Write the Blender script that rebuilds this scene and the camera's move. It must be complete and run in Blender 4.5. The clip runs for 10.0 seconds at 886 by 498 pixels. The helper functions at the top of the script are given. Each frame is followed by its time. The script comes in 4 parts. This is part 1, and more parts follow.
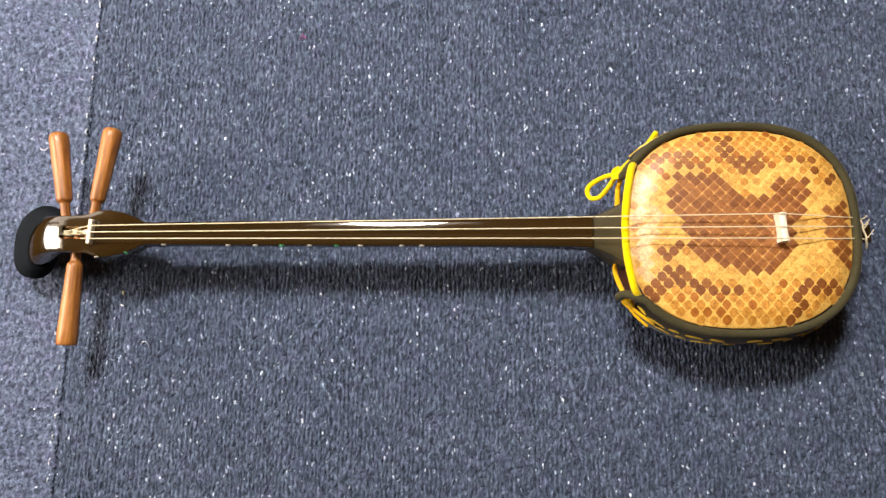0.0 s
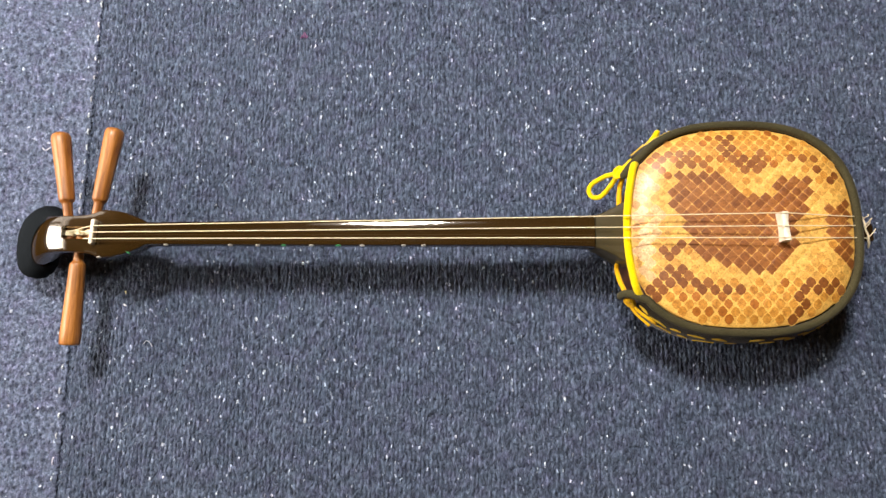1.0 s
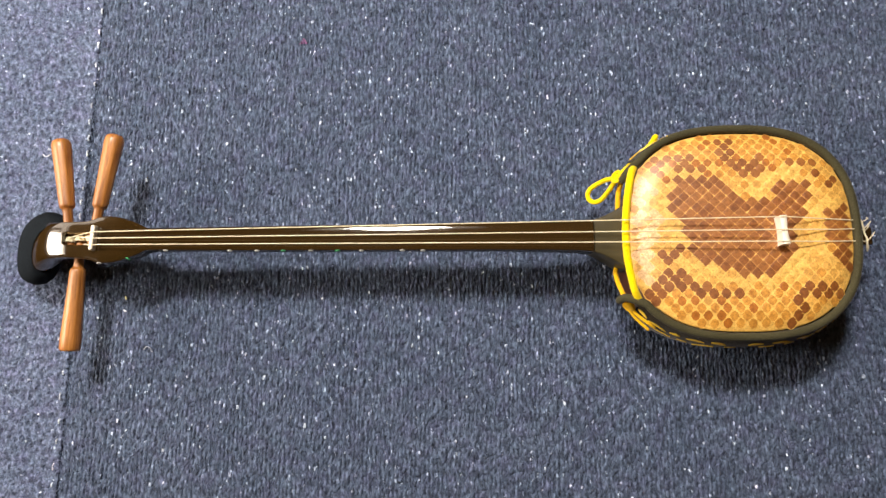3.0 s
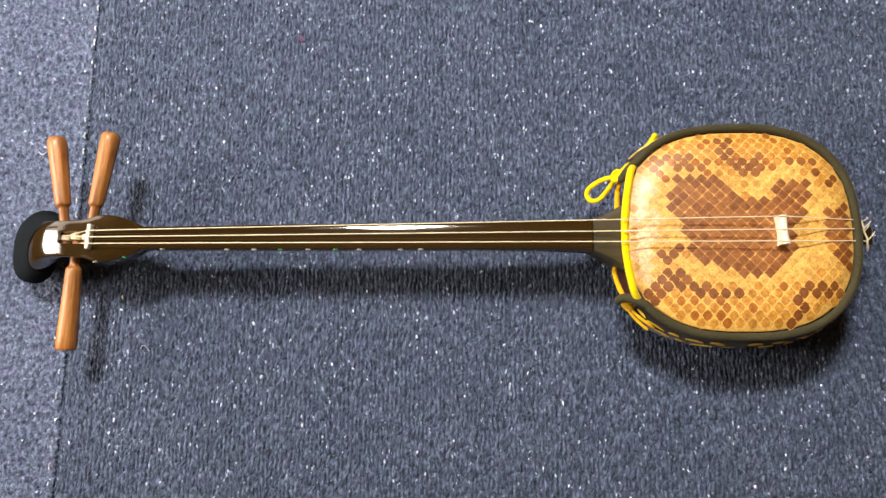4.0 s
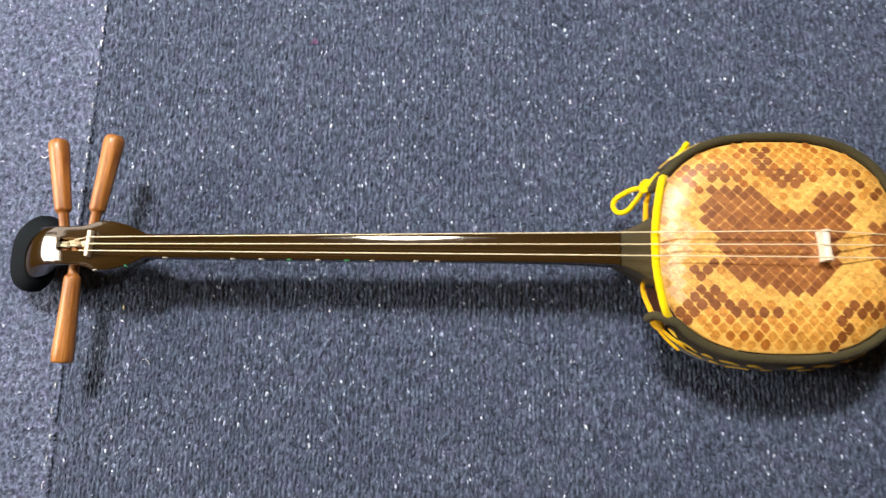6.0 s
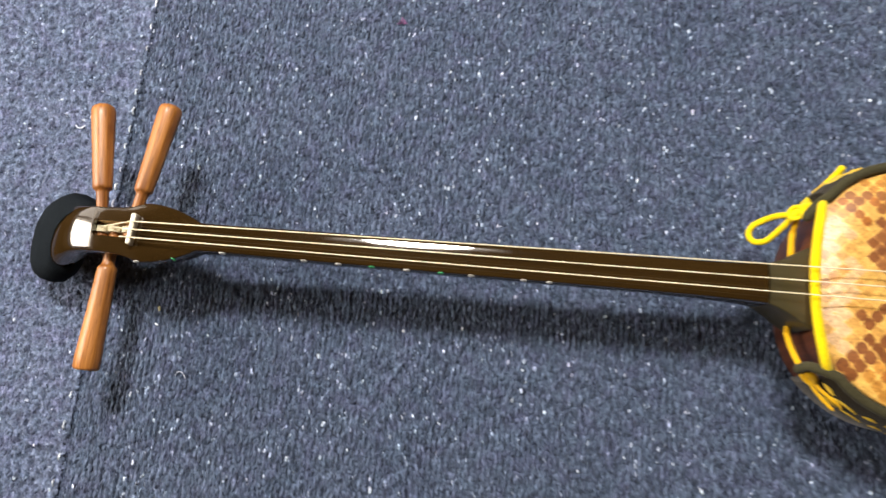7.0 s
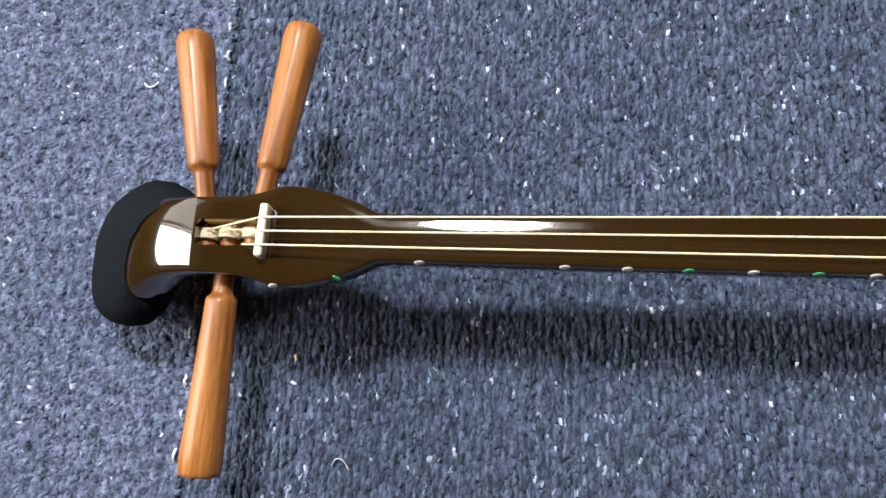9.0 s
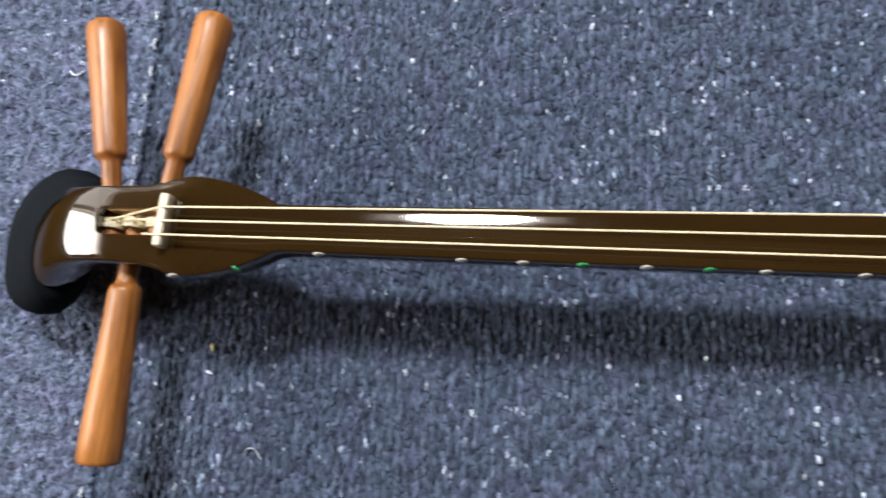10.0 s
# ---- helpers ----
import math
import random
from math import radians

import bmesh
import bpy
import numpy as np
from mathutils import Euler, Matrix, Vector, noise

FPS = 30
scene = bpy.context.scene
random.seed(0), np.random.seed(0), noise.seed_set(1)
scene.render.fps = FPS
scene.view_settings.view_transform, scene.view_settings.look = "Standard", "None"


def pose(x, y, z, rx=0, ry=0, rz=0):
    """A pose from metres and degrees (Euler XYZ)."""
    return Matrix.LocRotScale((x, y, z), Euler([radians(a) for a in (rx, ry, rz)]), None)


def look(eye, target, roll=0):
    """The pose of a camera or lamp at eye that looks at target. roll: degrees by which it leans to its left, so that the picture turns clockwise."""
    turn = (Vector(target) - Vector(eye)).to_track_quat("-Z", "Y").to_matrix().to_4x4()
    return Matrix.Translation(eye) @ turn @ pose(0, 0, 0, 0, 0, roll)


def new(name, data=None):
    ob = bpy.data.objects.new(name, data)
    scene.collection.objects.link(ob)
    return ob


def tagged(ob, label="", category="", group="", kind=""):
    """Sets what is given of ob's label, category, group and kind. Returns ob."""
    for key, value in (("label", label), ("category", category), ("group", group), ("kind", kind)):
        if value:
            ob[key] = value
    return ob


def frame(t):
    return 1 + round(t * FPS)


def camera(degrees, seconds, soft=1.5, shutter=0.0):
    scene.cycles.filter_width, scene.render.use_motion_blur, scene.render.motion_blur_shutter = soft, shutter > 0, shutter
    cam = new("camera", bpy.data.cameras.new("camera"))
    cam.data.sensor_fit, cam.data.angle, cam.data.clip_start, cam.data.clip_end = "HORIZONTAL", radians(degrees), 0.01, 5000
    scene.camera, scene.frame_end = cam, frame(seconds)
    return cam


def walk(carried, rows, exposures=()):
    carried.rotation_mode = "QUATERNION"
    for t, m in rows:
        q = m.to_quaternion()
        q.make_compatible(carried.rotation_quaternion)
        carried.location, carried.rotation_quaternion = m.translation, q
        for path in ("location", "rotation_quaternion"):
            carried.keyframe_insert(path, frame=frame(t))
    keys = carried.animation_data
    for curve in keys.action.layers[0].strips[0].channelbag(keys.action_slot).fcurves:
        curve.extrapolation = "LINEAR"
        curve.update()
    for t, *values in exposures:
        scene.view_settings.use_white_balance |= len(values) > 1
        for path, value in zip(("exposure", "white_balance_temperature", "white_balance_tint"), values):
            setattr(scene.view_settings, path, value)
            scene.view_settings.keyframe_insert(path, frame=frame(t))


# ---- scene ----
cam = camera(64.5, 10.0, soft=1.5, shutter=0.5)
PATH = [
    (0, (0.109, -0.122, 0.683), (0.015, 0.232, -1.283), -14.7),
    (0.5, (0.108, -0.12, 0.684), (0.009, 0.223, -1.284), -15.9),
    (1, (0.109, -0.119, 0.684), (0.01, 0.224, -1.284), -16.0),
    (1.5, (0.112, -0.12, 0.684), (0.008, 0.224, -1.284), -16.7),
    (2, (0.109, -0.122, 0.685), (0.009, 0.232, -1.281), -15.8),
    (2.5, (0.111, -0.121, 0.685), (0.006, 0.238, -1.279), -16.4),
    (4, (0.112, -0.116, 0.682), (0.011, 0.23, -1.285), -16.3),
    (4.5, (0.113, -0.117, 0.679), (0.014, 0.235, -1.287), -15.6),
    (5, (0.114, -0.116, 0.678), (0.024, 0.238, -1.289), -14.3),
    (5.2, (0.115, -0.117, 0.677), (0.021, 0.24, -1.288), -14.9),
    (6.3, (0.083, -0.11, 0.625), (-0.056, 0.313, -1.324), -16.0),
    (6.5, (0.063, -0.109, 0.606), (-0.085, 0.335, -1.339), -14.4),
    (6.7, (0.042, -0.11, 0.586), (-0.084, 0.328, -1.362), -11.3),
    (7, (0.007, -0.106, 0.558), (-0.083, 0.353, -1.387), -6.1),
    (7.2, (-0.01, -0.104, 0.527), (-0.196, 0.362, -1.409), -17.2),
    (7.5, (-0.054, -0.097, 0.483), (-0.256, 0.365, -1.453), -20.3),
    (8, (-0.099, -0.087, 0.413), (-0.289, 0.391, -1.52), -19.9),
    (8.2, (-0.118, -0.085, 0.386), (-0.3, 0.382, -1.55), -19.3),
    (8.5, (-0.13, -0.073, 0.362), (-0.295, 0.399, -1.575), -17.1),
    (9, (-0.138, -0.068, 0.353), (-0.316, 0.389, -1.586), -19.5),
    (9.5, (-0.135, -0.065, 0.35), (-0.319, 0.379, -1.591), -20.4),
    (10, (-0.098, -0.066, 0.351), (-0.263, 0.367, -1.595), -18.5),
]
EXPOSURES = [(0, -0.40, 7450, 14), (6.5, -0.42, 7300, 14), (7.0, -0.49, 7080, 12), (7.5, -0.34, 7050, 8), (8.0, -0.38, 7000, 10), (8.5, -0.54, 6750, 12), (9.0, -0.58, 6600, 12), (9.5, -0.60, 6430, 12), (10.0, -0.69, 6600, 12)]
walk(cam, [(t, look(eye, target, roll)) for t, eye, target, roll in PATH], EXPOSURES)

# ---- world and light ----
world = bpy.data.worlds.new("world")
scene.world = world
world.use_nodes = True
_nt = world.node_tree
_sky = _nt.nodes.new("ShaderNodeTexSky")
_sky.sky_type, _sky.sun_disc = "NISHITA", False
_sky.sun_elevation, _sky.sun_rotation = radians(40), radians(200)
_nt.links.new(_sky.outputs[0], _nt.nodes["Background"].inputs[0])
_nt.nodes["Background"].inputs[1].default_value = 0.1


def area_lamp(name, m, sx, sy, watts, colour, shape="RECTANGLE"):
    data = bpy.data.lights.new(name, "AREA")
    data.shape, data.size, data.size_y, data.energy, data.color = shape, sx, sy, watts, colour
    ob = new(name, data)
    ob.matrix_world = m
    return ob


LAMP = (-0.22, 0.88, 1.90)          # long hanging lamp, ahead of the camera
WINDOW = (-1.10, 0.30, 0.74)         # low window in the west wall
area_lamp("hanging_lamp_light", look(LAMP, (LAMP[0], LAMP[1], 0)), 0.38, 0.36, 79, (1.0, 0.98, 0.96), "ELLIPSE")
area_lamp("window_light", look((WINDOW[0] + 0.02, WINDOW[1] - 0.26, WINDOW[2]), (0, WINDOW[1] - 0.26, WINDOW[2])), 0.45, 0.86, 29, (1.0, 0.93, 0.84))
area_lamp("window_blind_light", look((WINDOW[0] + 0.02, WINDOW[1] + 0.325, WINDOW[2]), (0, WINDOW[1] + 0.325, WINDOW[2])), 0.63, 0.86, 8, (1.0, 0.93, 0.84))


# ---- materials ----
class Mat:
    """A node material with short ways to add nodes."""

    def __init__(self, name, rough=0.5, metal=0.0, coat=0.0, coat_rough=0.05, sheen=0.0, spec=0.5):
        self.m = bpy.data.materials.new(name)
        self.m.use_nodes = True
        self.t = self.m.node_tree
        self.b = self.t.nodes["Principled BSDF"]
        for key, value in (("Roughness", rough), ("Metallic", metal), ("Coat Weight", coat), ("Coat Roughness", coat_rough),
                           ("Sheen Weight", sheen), ("Specular IOR Level", spec)):
            self.b.inputs[key].default_value = value

    def node(self, kind, **values):
        n = self.t.nodes.new(kind)
        for key, value in values.items():
            n.inputs[key.replace("_", " ")].default_value = value
        return n

    def link(self, a, b):
        self.t.links.new(a, b)

    in_world = False

    def coords(self, scale=(1, 1, 1)):
        mp = self.t.nodes.new("ShaderNodeMapping")
        mp.inputs["Scale"].default_value = scale
        if self.in_world:
            self.link(self.t.nodes.new("ShaderNodeNewGeometry").outputs["Position"], mp.inputs["Vector"])
        else:
            self.link(self.t.nodes.new("ShaderNodeTexCoord").outputs["Object"], mp.inputs["Vector"])
        return mp.outputs[0]

    def noise(self, size, detail=3.0, scale=(1, 1, 1), rough=0.55):
        n = self.node("ShaderNodeTexNoise", Scale=1.0 / size, Detail=detail, Roughness=rough)
        self.link(self.coords(scale), n.inputs["Vector"])
        return n.outputs["Fac"]

    def ramp(self, fac, stops):
        r = self.t.nodes.new("ShaderNodeValToRGB")
        e = r.color_ramp.elements
        while len(e) < len(stops):
            e.new(0.5)
        for el, (p, c) in zip(e, stops):
            el.position, el.color = p, (*c, 1)
        self.link(fac, r.inputs[0])
        return r.outputs[0]

    def mix(self, fac, a, b, mode="MIX"):
        n = self.t.nodes.new("ShaderNodeMix")
        n.data_type, n.blend_type = "RGBA", mode
        for value, k in ((fac, 0), (a, 6), (b, 7)):
            if isinstance(value, (int, float)):
                n.inputs[k].default_value = value
            elif isinstance(value, tuple):
                n.inputs[k].default_value = (*value, 1)
            else:
                self.link(value, n.inputs[k])
        return n.outputs[2]

    def math(self, op, a, b):
        n = self.t.nodes.new("ShaderNodeMath")
        n.operation = op
        for k, value in enumerate((a, b)):
            if isinstance(value, (int, float)):
                n.inputs[k].default_value = value
            else:
                self.link(value, n.inputs[k])
        return n.outputs[0]

    def colour(self, c):
        if isinstance(c, tuple):
            self.b.inputs["Base Color"].default_value = (*c, 1)
        else:
            self.link(c, self.b.inputs["Base Color"])
        return self

    def rough(self, fac, lo, hi):
        n = self.t.nodes.new("ShaderNodeMapRange")
        n.inputs[3].default_value, n.inputs[4].default_value = lo, hi
        self.link(fac, n.inputs[0])
        self.link(n.outputs[0], self.b.inputs["Roughness"])
        return self

    def bump(self, fac, depth, strength=1.0):
        n = self.t.nodes.new("ShaderNodeBump")
        n.inputs["Strength"].default_value, n.inputs["Distance"].default_value = strength, depth
        self.link(fac, n.inputs["Height"])
        self.link(n.outputs[0], self.b.inputs["Normal"])
        return self

    def island(self):
        return self.t.nodes.new("ShaderNodeNewGeometry").outputs["Random Per Island"]

    def object_random(self):
        return self.t.nodes.new("ShaderNodeObjectInfo").outputs["Random"]


def carpet_material(name, dark, mid, light, stretch):
    """Twisted yarn: each tuft has its own shade, tufts go in clumps, and the whole is unevenly worn."""
    k = Mat(name, rough=0.75, sheen=0.10, spec=0.22)
    per = k.ramp(k.island(), [(0.0, dark), (0.5, mid), (1.0, light)])
    wide = k.ramp(k.noise(0.07, 4), [(0.3, (0.86, 0.88, 0.90)), (0.7, (1.12, 1.10, 1.08))])
    clump = k.ramp(k.noise(0.0060, 3, stretch, 0.6), [(0.34, (0.43, 0.44, 0.47)), (0.5, (0.96, 0.96, 0.97)), (0.66, (1.70, 1.68, 1.64))])
    tint = k.ramp(k.noise(0.016, 3), [(0.34, (0.96, 1.01, 0.99)), (0.5, (1.0, 1.0, 1.0)), (0.66, (1.06, 0.97, 1.04))])
    k.colour(k.mix(1.0, k.mix(1.0, k.mix(1.0, per, wide, "MULTIPLY"), clump, "MULTIPLY"), tint, "MULTIPLY"))
    return k.bump(k.noise(0.0006, 3), 0.0006).m


M_PILE = carpet_material("blue_carpet_yarn", (0.051, 0.073, 0.123), (0.081, 0.115, 0.188), (0.118, 0.162, 0.260), (2.1, 0.70, 1))
# same blue yarn, colour raised to stand in for window light on the left
M_PILE_LEFT = carpet_material("window_brightened_blue_yarn", (0.085, 0.115, 0.190), (0.124, 0.164, 0.267), (0.169, 0.219, 0.346), (1.3, 1.0, 1))
M_FLECK = carpet_material("pale_carpet_fleck", (0.16, 0.22, 0.34), (0.34, 0.44, 0.64), (0.72, 0.84, 1.0), (2.1, 0.70, 1))
M_STITCH = carpet_material("pale_seam_yarn", (0.66, 0.76, 0.94), (0.74, 0.83, 0.97), (0.82, 0.90, 1.0), (1, 1, 1))


def backing_material():
    k = Mat("blue_carpet_backing", rough=1.0, spec=0.1)
    fine = k.ramp(k.noise(0.004, 4), [(0.3, (0.052, 0.074, 0.125)), (0.7, (0.092, 0.125, 0.205))])
    k.colour(k.mix(1.0, fine, k.ramp(k.noise(0.2, 3), [(0.3, (0.85, 0.85, 0.85)), (0.7, (1.1, 1.1, 1.1))]), "MULTIPLY"))
    return k.bump(k.noise(0.004, 3), 0.003).m


M_BACKING = backing_material()


def lacquer_material():
    k = Mat("black_lacquer_reflected_brown", rough=0.10, coat=0.5, coat_rough=0.03, spec=0.8)
    # black lacquer; the brown in its base stands in for the reflected ceiling
    k.colour(k.ramp(k.noise(0.03, 4, (0.15, 1, 1)), [(0.3, (0.019, 0.0102, 0.0028)), (0.7, (0.035, 0.0190, 0.0054))]))
    k.rough(k.noise(0.012, 4), 0.03, 0.10)
    return k.bump(k.noise(0.05, 2), 0.0002, 0.08).m


def wood_material(name, dark, mid, light, rough=0.32, axis=(1, 1, 0.06)):
    k = Mat(name, rough=rough, coat=0.25, coat_rough=0.22)
    grain = k.noise(0.0022, 5, axis, 0.65)
    wide = k.noise(0.012, 3, (1, 1, 0.25))
    own = k.ramp(k.object_random(), [(0.0, (0.92, 0.88, 0.85)), (1.0, (1.08, 1.08, 1.08))])
    k.colour(k.mix(1.0, k.mix(1.0, own, k.ramp(grain, [(0.28, dark), (0.5, mid), (0.75, light)]), "MULTIPLY"),
                   k.ramp(wide, [(0.32, (0.62, 0.54, 0.48)), (0.5, (0.98, 0.97, 0.96)), (0.7, (1.15, 1.12, 1.1))]), "MULTIPLY"))
    k.rough(grain, rough - 0.06, rough + 0.12)
    return k.bump(grain, 0.00015, 0.5).m


def skin_material(name, a, b, groove=False):
    k = Mat(name, rough=0.45, coat=0.72, coat_rough=0.44)
    k.in_world = True
    base = k.ramp(k.noise(0.0045, 4), [(0.34, a), (0.62, b)])
    if not groove:
        base = k.mix(1.0, base, k.ramp(k.object_random(), [(0.0, (0.92, 0.91, 0.90)), (1.0, (1.07, 1.07, 1.06))]), "MULTIPLY")
        base = k.mix(1.0, base, k.ramp(k.island(), [(0.0, (0.93, 0.92, 0.91)), (1.0, (1.06, 1.06, 1.06))]), "MULTIPLY")
    speck = k.ramp(k.noise(0.0016, 3), [(0.36, (0.66, 0.58, 0.50)), (0.52, (1.04, 1.04, 1.04))])
    base = k.mix(1.0, base, (1.05, 0.920, 0.63), "MULTIPLY")
    k.colour(k.mix(0.7, base, speck, "MULTIPLY"))
    k.rough(k.noise(0.004, 3), 0.32, 0.54)
    return k.bump(k.noise(0.0012, 3), 0.00012, 0.6).m


def cloth_material(name, a, b, size=0.0012, rough=0.9, sheen=0.3):
    k = Mat(name, rough=rough, sheen=sheen, spec=0.06)
    k.colour(k.mix(1.0, k.ramp(k.noise(size, 3), [(0.3, a), (0.7, b)]),
                   k.ramp(k.noise(0.02, 3), [(0.3, (0.85, 0.85, 0.85)), (0.7, (1.12, 1.12, 1.12))]), "MULTIPLY"))
    return k.bump(k.noise(size, 2), 0.0004, 0.8).m


def plain_material(name, a, b, rough=0.45, size=0.004, coat=0.0):
    k = Mat(name, rough=rough, coat=coat)
    k.colour(k.ramp(k.noise(size, 4), [(0.3, a), (0.7, b)]))
    k.rough(k.noise(size * 0.6, 3), rough - 0.08, rough + 0.1)
    return k.bump(k.noise(size * 0.5, 3), 0.0001, 0.5).m


def glow_material(name, colour, strength):
    k = Mat(name)
    k.colour(colour)
    k.b.inputs["Emission Color"].default_value = (*colour, 1)
    k.b.inputs["Emission Strength"].default_value = strength
    return k.m


M_LACQUER = lacquer_material()
# heel lacquer made lighter and olive: a bright reflection put into the colour
M_HEEL = plain_material("reflection_toned_heel_lacquer", (0.040, 0.034, 0.015), (0.060, 0.050, 0.024), 0.36, 0.02)
M_PEG = wood_material("orange_brown_peg_wood", (0.19, 0.068, 0.014), (0.42, 0.170, 0.038), (0.60, 0.275, 0.074), rough=0.42)
M_SLOT = wood_material("raw_slot_wood", (0.34, 0.19, 0.06), (0.48, 0.29, 0.10), (0.58, 0.38, 0.15), rough=0.6)
M_HOOP = wood_material("red_brown_hoop_wood", (0.05, 0.016, 0.008), (0.11, 0.035, 0.016), (0.17, 0.06, 0.028), rough=0.4)
M_GROOVE = skin_material("pale_tan_skin_between_scales", (0.74, 0.480, 0.160), (0.90, 0.640, 0.250), True)
M_SCALES = [skin_material("brown_snake_scale", (0.185, 0.066, 0.020), (0.270, 0.104, 0.034)),
            skin_material("mid_brown_snake_scale", (0.255, 0.102, 0.034), (0.340, 0.146, 0.050)),
            skin_material("ochre_snake_scale", (0.44, 0.205, 0.044), (0.68, 0.380, 0.105)),
            skin_material("yellow_tan_snake_scale", (0.50, 0.290, 0.088), (0.74, 0.465, 0.160)),
            skin_material("orange_brown_snake_scale", (0.30, 0.105, 0.020), (0.46, 0.185, 0.040)),
            skin_material("pale_yellow_snake_scale", (0.58, 0.375, 0.125), (0.82, 0.575, 0.220)),
            skin_material("pinkish_pale_snake_scale", (0.54, 0.375, 0.245), (0.80, 0.610, 0.470))]
M_RIMS = [skin_material("light_brown_scale_rim", (0.35, 0.170, 0.070), (0.46, 0.240, 0.100)),
          skin_material("light_brown_scale_rim", (0.40, 0.200, 0.082), (0.52, 0.280, 0.118)),
          skin_material("pale_tan_scale_rim", (0.74, 0.490, 0.165), (0.90, 0.640, 0.250)),
          skin_material("pale_tan_scale_rim", (0.72, 0.455, 0.150), (0.86, 0.590, 0.230)),
          skin_material("pale_tan_scale_rim", (0.58, 0.320, 0.095), (0.74, 0.450, 0.150)),
          skin_material("pale_tan_scale_rim", (0.78, 0.540, 0.190), (0.92, 0.690, 0.290)),
          skin_material("pinkish_pale_scale_rim", (0.72, 0.540, 0.380), (0.88, 0.720, 0.580))]
M_STRING = plain_material("ivory_nylon_string", (0.82, 0.74, 0.50), (0.90, 0.83, 0.62), 0.3, 0.002)
M_IVORY = plain_material("ivory_nut", (0.80, 0.74, 0.58), (0.88, 0.83, 0.70), 0.35)
M_BRIDGE = plain_material("bleached_bamboo_bridge", (0.84, 0.79, 0.66), (0.90, 0.86, 0.76), 0.45)
M_CAP = cloth_material("navy_black_felt", (0.005, 0.0072, 0.0098), (0.012, 0.0165, 0.021), 0.0009, 0.95, 0.0)
M_OLIVE = cloth_material("olive_black_piping_cloth", (0.040, 0.037, 0.019), (0.070, 0.065, 0.035), 0.0010, 0.6, 0.1)
M_BAND = cloth_material("black_brocade_cloth", (0.012, 0.010, 0.008), (0.035, 0.028, 0.016), 0.0008, 0.6, 0.2)
M_GOLD = plain_material("gold_brocade_thread", (0.74, 0.48, 0.04), (0.92, 0.68, 0.10), 0.35, 0.003, 0.3)
M_YELLOW = cloth_material("bright_yellow_cord", (0.80, 0.58, 0.006), (0.95, 0.74, 0.015), 0.0010, 0.75, 0.2)
M_AMBER = cloth_material("amber_yellow_cord", (0.72, 0.40, 0.01), (0.88, 0.52, 0.02), 0.0010, 0.75, 0.2)
M_WHITE_DOT = plain_material("white_sticker", (0.52, 0.52, 0.50), (0.62, 0.62, 0.60), 0.5)
M_GREEN_DOT = plain_material("green_sticker", (0.02, 0.30, 0.10), (0.03, 0.40, 0.15), 0.5)
M_LINT = plain_material("white_lint", (0.64, 0.71, 0.84), (0.80, 0.86, 0.96), 0.8)
M_CRUMB = plain_material("cream_crumb", (0.80, 0.78, 0.44), (0.90, 0.88, 0.60), 0.8)
M_PURPLE = cloth_material("purple_fuzz", (0.13, 0.06, 0.15), (0.22, 0.09, 0.22))
M_WALL = plain_material("brown_wall_plaster", (0.12, 0.075, 0.036), (0.155, 0.098, 0.050), 0.8, 0.05)
M_CEILING = wood_material("brown_ceiling_board", (0.27, 0.160, 0.050), (0.39, 0.236, 0.076), (0.51, 0.310, 0.104), rough=0.6, axis=(0.06, 1, 1))
M_FRAME = plain_material("white_window_frame", (0.70, 0.70, 0.68), (0.80, 0.80, 0.78), 0.4, 0.03)
M_DIFFUSER = glow_material("lamp_diffuser", (1.0, 0.96, 0.88), 1.5)


# ---- mesh helpers ----
def finish(bm):
    bmesh.ops.recalc_face_normals(bm, faces=bm.faces)
    for f in bm.faces:
        f.smooth = True
    return bm


def mesh_of(name, bm, material, angle=35):
    me = bpy.data.meshes.new(name)
    finish(bm).to_mesh(me)
    bm.free()
    me.set_sharp_from_angle(angle=radians(angle))
    for m in material if isinstance(material, (list, tuple)) else [material]:
        me.materials.append(m)
    return me


def part(name, bm, material, parent, label="", m=None, angle=35):
    ob = new(name, mesh_of(name, bm, material, angle))
    ob.parent = parent
    if m is not None:
        ob.matrix_basis = m
    if label:
        ob["label"] = label
    return ob


def thing(name, bm, material, label, category, kind="", group="", m=None, angle=35):
    ob = new(name, mesh_of(name, bm, material, angle))
    if m is not None:
        ob.matrix_basis = m
    return tagged(ob, label, category, group, kind)


def box_bm(x0, x1, y0, y1, z0, z1, bevel=0.0, bm=None):
    bm = bm or bmesh.new()
    r = bmesh.ops.create_cube(bm, size=1, matrix=Matrix.LocRotScale(((x0 + x1) / 2, (y0 + y1) / 2, (z0 + z1) / 2), None, (x1 - x0, y1 - y0, z1 - z0)))
    if bevel:
        edges = list({e for v in r["verts"] for e in v.link_edges})
        bmesh.ops.bevel(bm, geom=edges, offset=bevel, segments=3, profile=0.5, affect="EDGES")
    return bm


def loft_bm(rings, closed_ends=True, cyclic=True):
    """A skin over rings of equally many points."""
    bm = bmesh.new()
    rows = [[bm.verts.new(p) for p in ring] for ring in rings]
    n = len(rows[0])
    for a, b in zip(rows, rows[1:]):
        for i in range(n if cyclic else n - 1):
            j = (i + 1) % n
            bm.faces.new((a[i], a[j], b[j], b[i]))
    if closed_ends:
        bm.faces.new(rows[0])
        bm.faces.new(rows[-1])
    return bm


